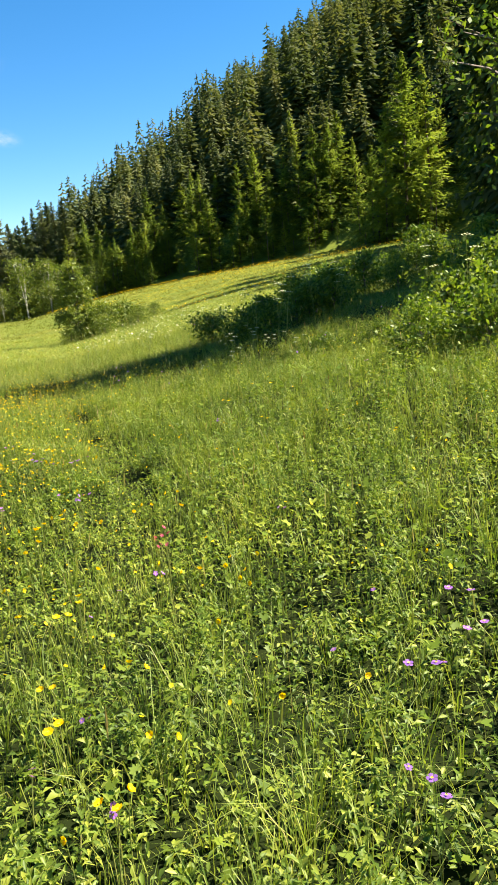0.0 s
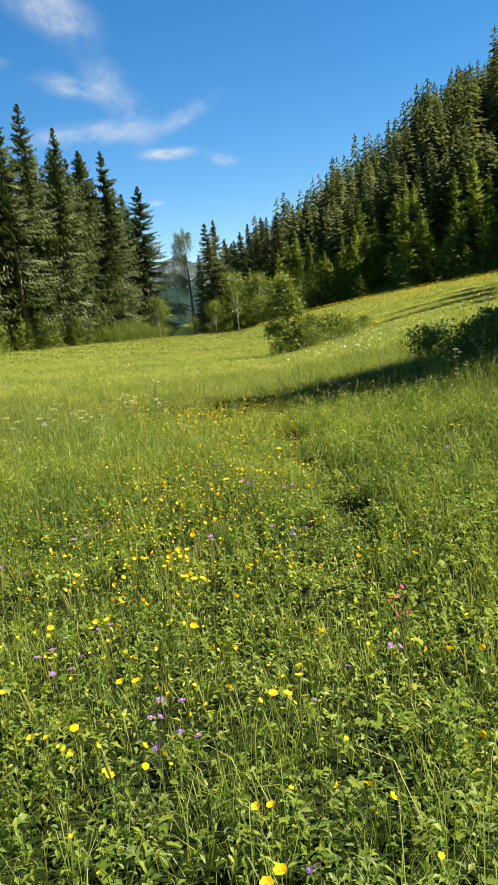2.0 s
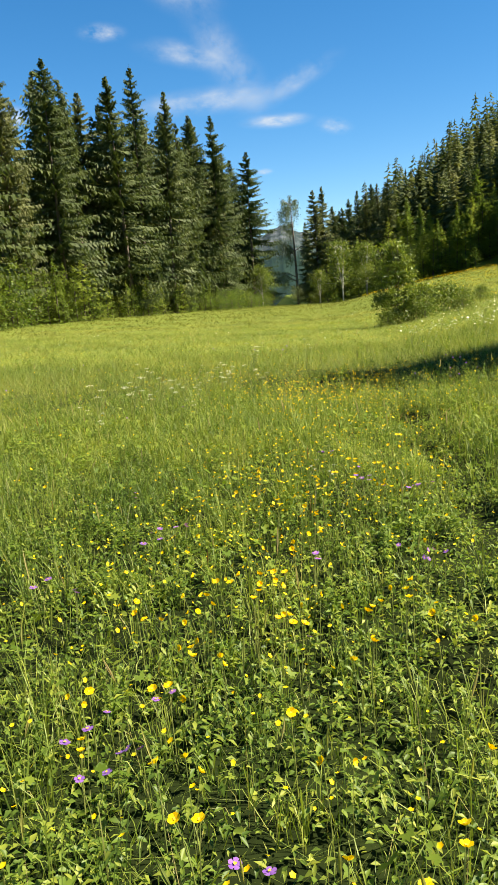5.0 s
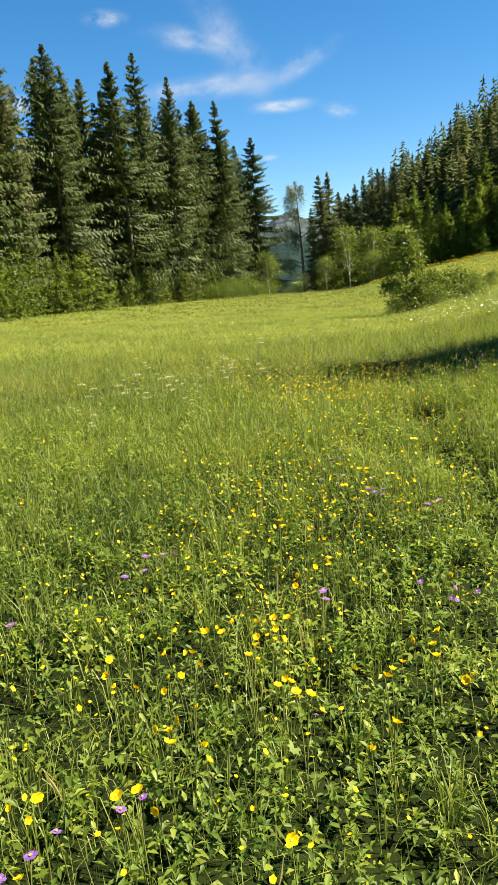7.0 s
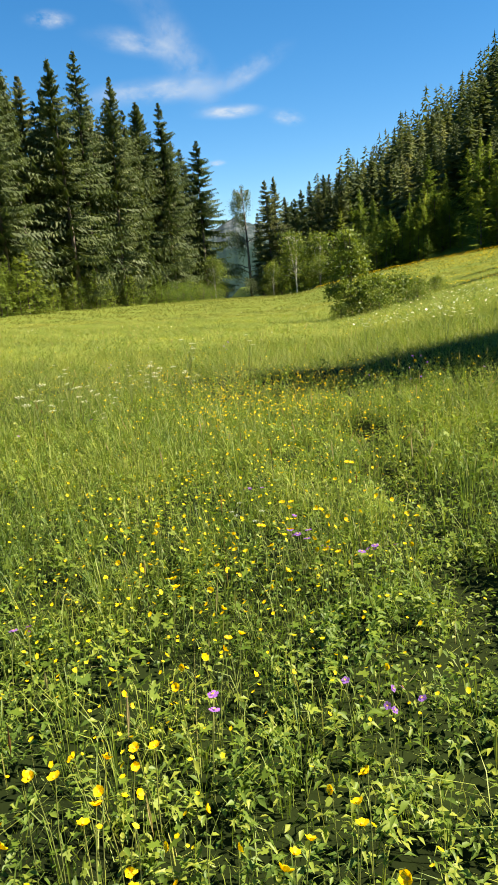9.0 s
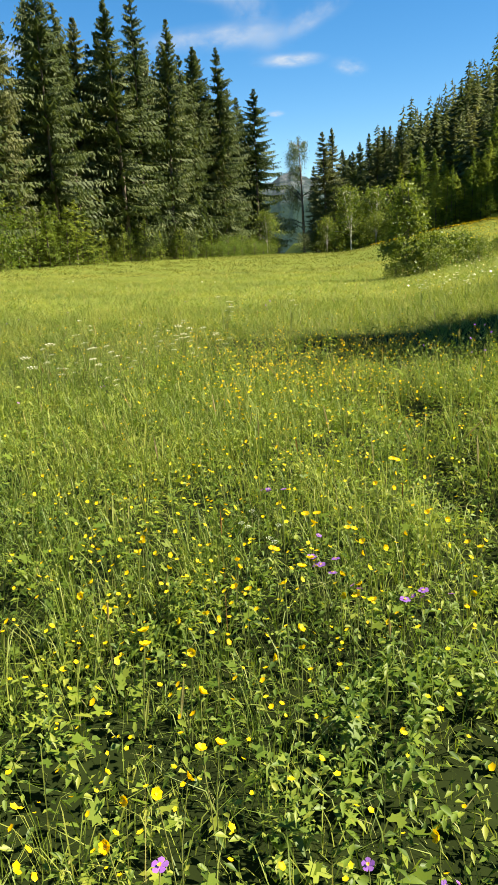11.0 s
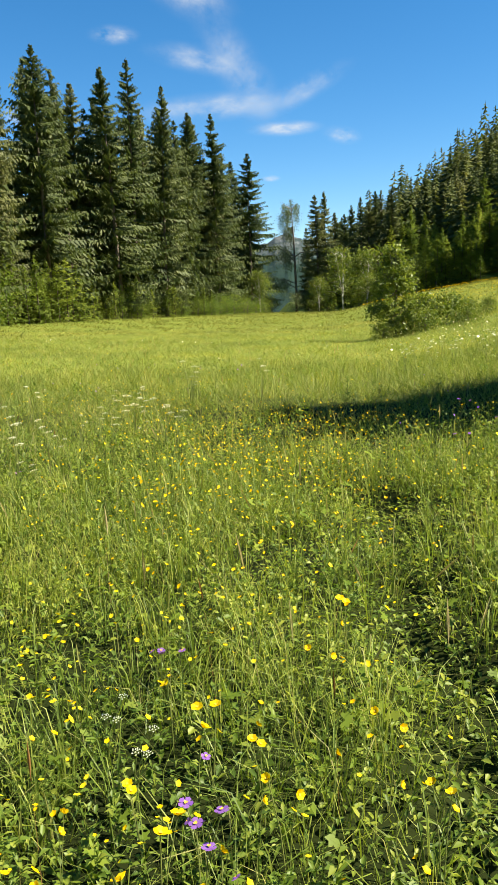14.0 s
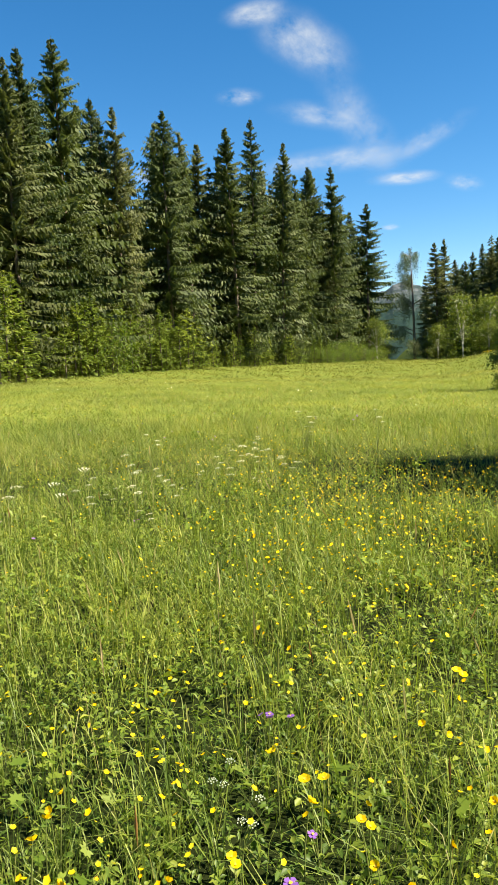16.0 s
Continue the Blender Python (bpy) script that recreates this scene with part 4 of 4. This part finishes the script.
stuff("meadow_grass", "lush sunlit green meadow grass in uneven tufts", "grass",
      [tufts(500, 1.0, 6.5, 12, 0.3, 0.003), tufts(1400, 6.5, 10.5, 12, 0.29, 0.003), grass_band(22000, 1.0, 6.3, 0.25, 0.0034, 2, lean=0.6), grass_band(42000, 6.0, 10.0, 0.24, 0.0032, 2, lean=0.7), short_grass(60000, 0.9, 10.5), grass_band(7000, 5.8, 8.2, 0.19, 0.0032, 2, -14, 14, 0.8), grass_band(16000, 8.0, 11.5, 0.23, 0.0055, 1, lean=0.7), grass_band(100000, 8.5, 18.0, 0.22, 0.0068, 1, lean=0.7), grass_band(64000, 18.0, 34.0, 0.19, 0.014, 1, lean=1.1)], GRASS)
stuff("far_meadow_grass", "yellowish green hay meadow grass in soft tufts", "grass",
      [grass_band(50000, 8.0, 19.0, 0.23, 0.0075, 1, lean=0.8), grass_band(165000, 13.0, 40.0, 0.16, 0.018, 1, lean=1.3), grass_band(9000, 12.0, 60.0, 0.3, 0.06, 1, 43, 329), grass_band(16000, 0.0, 12.0, 0.3, 0.03, 1, 42, 330), grass_band(1500, 0.0, 1.1, 0.26, 0.008, 1, -32, 44)], FAR_GRASS)
stuff("distant_grass", "pale green mown-height grass reaching to the forest", "grass", [grass_band(160000, 36.0, 106.0, 0.2, 0.055, 1, -33, 46, 1.3)], DISTANT)


def sprinkle(n, r0, r1, k, seed, bias):
    """Points of the near meadow, denser in the patches of one kind of plant and on the side it prefers."""
    x, y = scatter(g, n, r0, r1)
    ok = g.rand(len(x)) < np.clip(1.7 * clump(x, y, k, seed) - 0.3 + bias * np.clip(x - 0.2, -1, 1), 0.04, 1)
    ok &= g.rand(len(x)) > 0.7 * gaps(x, y)
    return x[ok], y[ok]


herb_layers = []
x, y = sprinkle(4700, 1.0, 6.6, 3.4, 4, 0.15)
herb_layers.append(herbs(g, x, y, canopy(x, y) * 1.25, 18, 0.0195, 0.27, True))
x, y = sprinkle(3600, 1.0, 9.5, 2.7, 14, 0.0)
herb_layers.append(herbs(g, x, y, canopy(x, y) * 1.0, 12, 0.0165, 0.4, True))
x, y = sprinkle(5200, 6.4, 12.0, 2.2, 4, -0.35)
herb_layers.append(herbs(g, x, y, canopy(x, y) * 1.2, 17, 0.0145, 0.25, True))
x, y = sprinkle(2600, 11.0, 20.0, 1.2, 8, -0.1)
herb_layers.append(herbs(g, x, y, 0.24, 9, 0.02, 0.36))
x, y = scatter(g, 52000, 0.9, 10.5)
v, f = leaflets(g, x, y, 0.0, 0.0, 0.015)
v[:, 2] += np.repeat(g.uniform(0.01, 0.13, len(x)) * (1 - 0.8 * hollow(x, y)), 4)
herb_layers.append((v, f))
k = g.randint(len(TRAIL) - 1, size=2600)
x, y = TRAIL[k].T + (TRAIL[k + 1] - TRAIL[k]).T * g.rand(2600)
herb_layers.append(leaflets(g, x + g.normal(0, 0.17, 2600), y + g.normal(0, 0.17, 2600), 0.0, 0.05, 0.015))
x, y = scatter(g, 30000, 1.0, 11.5)
top = canopy(x, y)
v, f = leaflets(g, x, y, 0.0, 0.0, 0.0125, True)
v[:, 2] += np.repeat(top * g.uniform(0.45, 0.95, len(x)), 6)
herb_layers.append((v, f))
stuff("herb_leaves", "broad green leaves of wild herbs between the grass", "wild herbs", herb_layers, LEAF)
x, y = sprinkle(8200, 1.0, 10.0, 1.9, 22, 0.0)
v, f = palmate(g, x, y, 0.0, 0.0, 0.022, 6)
v[:, 2] += np.repeat(canopy(x, y) * g.uniform(0.55, 1.02, len(x)), 14)
x2, y2 = sprinkle(420, 1.0, 9.0, 1.5, 24, 0.0)
v2, f2 = palmate(g, x2, y2, 0.0, 0.0, 0.029, 7)
v2[:, 2] += np.repeat(canopy(x2, y2) * g.uniform(0.6, 0.95, len(x2)), 16)
stuff("cranesbill_leaves", "deeply cut light green leaves of cranesbill and globeflower", "wild herbs", [(v, f), (v2, f2)], CUTLEAF)


# ---------------------------------------------------------------- flowers
def disc_petals(n, r, cup, wide, z=0.0):
    """n rounded petals round a centre, as triangles."""
    t = []
    for i in range(n):
        a = 2 * math.pi * i / n
        pts = []
        for q, s in ((-wide, 0.55), (-wide * 0.8, 0.9), (0, 1.0), (wide * 0.8, 0.9), (wide, 0.55)):
            pts.append((r * s * math.cos(a + q), r * s * math.sin(a + q), z + cup * r * s * s))
        for j in range(4):
            t.append(((0, 0, z), pts[j], pts[j + 1]))
    return np.array(t)


def flower(name, label, group, h, r, petals, cup, wide, mat, heads=1, spread_=0.03, seed=0):
    g = np.random.RandomState(seed)
    t = thing(name, label, "flower", group)
    stems = []
    for i in range(heads):
        e = np.array((g.normal(0, spread_), g.normal(0, spread_), h * g.uniform(0.93, 1.0)))
        stems.append(tube([(0, 0, -0.03), e * (0.35, 0.35, 0.55), e], [0.0016, 0.0014, 0.001], 4))
        k = disc_petals(petals, r, cup, wide)
        tilt = np.array(Euler((g.normal(0, 0.45), g.normal(0, 0.45), g.uniform(0, 6))).to_matrix())
        head = part("blossom", mesh("blossom", *triangles(k @ tilt.T + e), mat), t)
        part("centre", mesh("centre", *triangles(disc_petals(3, r * 0.28, 0.5, 1.0, 0.004) @ tilt.T + e), ORANGE), head)
    part("stem", mesh("stem", *join(stems), STEM), t)
    return t


def sow(kinds, pts, g, lo=0.85, hi=1.15):
    for i, (x, y) in enumerate(pts):
        k = kinds[i % len(kinds)]
        s = g.uniform(lo, hi)
        m = Matrix.LocRotScale((x, y, float(land(x, y))), Euler((g.normal(0, 0.08), g.normal(0, 0.08), g.uniform(0, 6.28))), (s, s, s))
        if i < len(kinds):
            k.matrix_basis = m
        else:
            copy_thing(k, m)


def raise_to(kinds, pts, g, level, tall):
    """Sows flowers whose heads stand at one level above the meadow's plane."""
    for i, (x, y) in enumerate(pts):
        z = float(land(x, y))
        s = max(0.6, (level + 0.1 * max(0.0, x - 0.6) - z) / tall) * g.uniform(0.97, 1.03)
        w = g.uniform(0.8, 1.2)
        m = Matrix.LocRotScale((x, y, z), Euler((g.normal(0, 0.03), g.normal(0, 0.03), g.uniform(0, 6.28))), (w, w, s))
        if i < len(kinds):
            kinds[i].matrix_basis = m
        else:
            copy_thing(kinds[i % len(kinds)], m)


def patches(g, n, r0, r1, k, seed, cut, a0=-31.0, a1=43.0):
    """n points, kept to the patches where such a flower grows."""
    x, y = scatter(g, n * 8, r0, r1, a0, a1)
    ok = clump(x, y, k, seed) > cut
    return np.stack([x[ok], y[ok]], -1)[:n]


B_LABEL = "yellow buttercup on a thin green stem in the meadow"
butter = [flower("buttercup", B_LABEL, "buttercups in the meadow", 0.335, 0.0128, 6, 0.75, 0.6, YELLOW, hds, 0.022, 70 + i) for i, hds in enumerate((1, 2, 1, 2))]
raise_to(butter, YELLOW_A + YELLOW_B + YELLOW_C + list(map(tuple, patches(g, 40, 2.0, 8.0, 1.4, 7, 0.5))), g, 0.42, 0.325)
crane = [flower("wood_cranesbill", "purple wood cranesbill blossoms above cut green leaves", "cranesbills in the meadow", 0.315, 0.013, 5, 0.25, 0.6, PURPLE, hds, 0.022, 80 + i) for i, hds in enumerate((2, 1, 2))]
raise_to(crane, PURPLE_A + PURPLE_B + list(map(tuple, patches(g, 14, 5.0, 10.0, 0.8, 9, 0.6))), g, 0.4, 0.305)
camp = [flower("red_campion", "deep pink campion blossom on a thin stem", "campions in the meadow", 0.38, 0.0095, 5, 0.15, 0.5, PINK, 3, 0.025, 90)]
sow(camp, [(0.02, 4.31), (0.03, 4.6), (0.07, 4.55)], g)


def umbel(name, label, group, h, r, seed):
    g = np.random.RandomState(seed)
    t = thing(name, label, "flower", group)
    stems = []
    for i in range(3):
        top = []
        e = np.array((g.normal(0, 0.06), g.normal(0, 0.06), h * (1 - 0.12 * i)))
        stems.append(tube([(0, 0, -0.03), e * (0.3, 0.3, 0.6), e - (0, 0, r * 0.6)], [0.004, 0.003, 0.002], 4))
        for j in range(11):
            a, q = 2.4 * j, r * math.sqrt((j + 0.5) / 11)
            c = e + np.array((q * math.cos(a), q * math.sin(a), -0.35 * q))
            stems.append(tube([e - (0, 0, r * 0.6), c], [0.0012, 0.0008], 3))
            k = disc_petals(3, r * 0.2, 0.6, 0.7)
            top.append(k + c)
        part("umbel", mesh("umbel", *triangles(np.concatenate(top)), WHITE), t, "flat white flower umbel")
    part("stem", mesh("stem", *join(stems), STEM), t)
    x, y = g.normal(0, 0.1, 40), g.normal(0, 0.1, 40)
    v, f = leaflets(g, x, y, 0.05, 0.3, 0.017)
    v[:, 2] -= np.repeat(land(x, y), 4)
    part("leaves", mesh("leaves", v, f, LEAF), t)
    return t


umb = [umbel("cow_parsley", "white flowering cow parsley with flat umbels", "cow parsley in the meadow", (0.45, 0.52, 0.48)[i], (0.032, 0.038, 0.028)[i], 100 + i) for i in range(3)]
pts = [(cx + g.normal(0, w), cy + g.normal(0, w)) for cx, cy, w, n in ((-0.95, 11.7, 0.35, 9), (-1.9, 13.4, 0.5, 7), (-1.7, 10.3, 0.4, 7), (-2.1, 9.6, 0.35, 5), (2.2, 15.2, 0.7, 9), (3.4, 16.2, 0.9, 12),
                                                                       (4.6, 16.0, 0.8, 10), (3.0, 10.7, 0.4, 6), (2.4, 9.9, 0.35, 3), (5.6, 20.0, 1.4, 12)) for i in range(n)]
sow(umb, pts, g, 0.75, 1.1)
for x, y in ((-0.55, 7.42), (-0.45, 7.28)):
    copy_thing(umb[2], pose(x, y, float(land(x, y)), rz=40 * x) @ Matrix.Scale(0.62, 4))
angelica = [umbel("angelica", "tall pale green angelica with white umbels among shrubs", "tall umbels in the thicket", 1.15, 0.07, 110 + i) for i in range(2)]
sow(angelica, [(4.75, 9.1), (4.6, 8.2), (4.9, 11.6), (4.3, 11.3), (3.5, 10.9), (3.3, 11.2), (5.4, 12.3), (3.9, 11.5)], g, 0.75, 1.05)


def far_blossoms(name, label, pts, height, size, mat, petals=False):
    """Blossoms too far off to be told apart singly, with their stems' height above the ground."""
    g = np.random.RandomState(len(pts))
    x, y = pts[:, 0], pts[:, 1]
    n = len(x)
    c = np.stack([x, y, land(x, y) + height * g.uniform(0.75, 1.15, n)], -1)
    k = size * g.uniform(0.6, 1.3, n)
    a = g.uniform(0, 6.28, n)
    tx, ty = g.normal(0, 0.45, n), g.normal(0, 0.45, n)
    v, m = [], 10 if petals else 5
    for j in range(m):
        w = a + 6.2832 * j / m
        q = k * (0.8 if petals and j % 2 else 1.0)
        px, py = q * np.cos(w), q * np.sin(w)
        v.append(c + np.stack([px, py, px * tx + py * ty + (0.5 * q if petals else 0)], -1))
    if petals:
        v.append(c)
        i = np.arange(n)[:, None] * 11
        f = np.concatenate([i + [10, j, (j + 1) % 10] for j in range(10)], 0)
    else:
        i = np.arange(n)[:, None] * 5
        f = np.concatenate([i + [0, 1, 2], i + [0, 2, 3], i + [0, 3, 4]], 0)
    ob = new(name, mesh(name, np.stack(v, 1).reshape(-1, 3), f, mat))
    tagged(ob, label, "flowers", kind="stuff")


def drift(n, places):
    """Points of small blossoms gathered in soft drifts: x, y, reach across and along, share."""
    out = []
    for cx, cy, wx, wy, share in places:
        k = int(n * share)
        out.append(np.stack([cx + g.normal(0, wx, k), cy + g.normal(0, wy, k)], -1))
    return np.concatenate(out)


far_blossoms("small_buttercups", "many small yellow buttercups scattered through the grass",
             np.concatenate([drift(2000, ((-0.95, 5.8, 0.5, 0.8, 0.2), (-0.6, 6.8, 0.4, 0.6, 0.2), (-0.35, 8.6, 0.45, 0.7, 0.12), (-0.2, 9.9, 0.5, 0.8, 0.2), (-1.1, 4.2, 0.45, 0.5, 0.05))), patches(g, 300, 2.5, 10.0, 0.9, 7, 0.4)]), 0.35, 0.006, YELLOW, True)
far_blossoms("far_buttercups", "scattered yellow buttercups farther off in the meadow",
             np.concatenate([drift(1000, ((-0.15, 10.8, 0.5, 0.8, 0.6), (-1.4, 13.0, 0.6, 0.9, 0.3), (1.2, 10.5, 0.7, 1.0, 0.2), (-2.5, 12.5, 0.8, 1.2, 0.15))), patches(g, 1500, 8.0, 19, 0.55, 7, 0.3)]), 0.29, 0.0052, YELLOW)
x, y = scatter(g, 26000, 26, 75, 6, 40)
ok = (x > 6.5) & (clump(x, y, 0.25, 3) > 0.15)
far_blossoms("hillside_buttercups", "yellow haze of buttercups on the sunny slope", np.stack([x[ok], y[ok]], -1), 0.2, 0.012, YELLOW)
far_blossoms("far_cow_parsley", "white umbels dotted over the far meadow", np.concatenate([patches(g, 160, 15, 34, 0.4, 13, 0.5), drift(260, ((2.6, 15.5, 0.6, 0.9, 0.3), (3.8, 17.5, 0.9, 1.5, 0.35), (5.6, 20.5, 1.2, 2.0, 0.35)))]), 0.42, 0.014, WHITE)
far_blossoms("far_cranesbills", "purple cranesbill blossoms farther off", patches(g, 90, 8.5, 16, 0.6, 9, 0.6), 0.34, 0.01, PURPLE)


# ---------------------------------------------------------------- stalks and seed heads
def seed_heads(name, label, x, y, height, thick, head, mat):
    """Thin upright stalks, each with a narrow seed head, as crossed slivers."""
    g = np.random.RandomState(len(x))
    n = len(x)
    z, h = land(x, y), height * g.uniform(0.75, 1.2, n)
    a, q = g.uniform(0, 6.283, n), g.uniform(0, 6.283, n)
    lean = h * np.abs(g.normal(0.08, 0.08, n))
    base = np.stack([x, y, z], -1)
    neck = base + np.stack([lean * np.cos(a), lean * np.sin(a), 0.8 * h], -1)
    tip = base + np.stack([1.6 * lean * np.cos(a), 1.6 * lean * np.sin(a), h], -1)
    s = np.stack([np.cos(q), np.sin(q), 0 * q], -1) * thick
    mid = (neck + tip) / 2
    w = np.stack([np.cos(q), np.sin(q), 0 * q], -1) * head
    w2 = np.stack([-np.sin(q), np.cos(q), 0 * q], -1) * head
    v = np.stack([base - s, base + s, neck, neck, mid - w, mid + w, tip, mid - w2, mid + w2], 1).reshape(-1, 3)
    i = np.arange(n)[:, None] * 9
    f = np.concatenate([i + [0, 1, 2], i + [3, 5, 4], i + [4, 5, 6], i + [3, 8, 7], i + [7, 8, 6]], 0)
    return tagged(new(name, mesh(name, v, f, mat)), label, "grass", kind="stuff")


STRAW = leafy("seed_stalk", [(0.0, (0.2, 0.24, 0.06)), (0.7, (0.36, 0.34, 0.14)), (1.0, (0.42, 0.33, 0.2))], 0.3, 0.6, gloss=0.02)
RUST = leafy("sorrel_seed", [(0.0, (0.16, 0.07, 0.03)), (1.0, (0.3, 0.17, 0.07))], 0.25, 0.6, gloss=0.02)
x, y = scatter(g, 420, 1.5, 9.0)
x2, y2 = scatter(g, 1300, 9.0, 24.0)
seed_heads("grass_stalks", "pale thin grass stalks with narrow seed heads", np.concatenate([x, x2]), np.concatenate([y, y2]), 0.46, 0.0012, 0.004, STRAW)
p = patches(g, 50, 2.0, 12.0, 1.1, 15, 0.6)
seed_heads("sorrel", "rust red seed spikes of sorrel in the grass", p[:, 0], p[:, 1], 0.38, 0.0012, 0.0032, RUST)
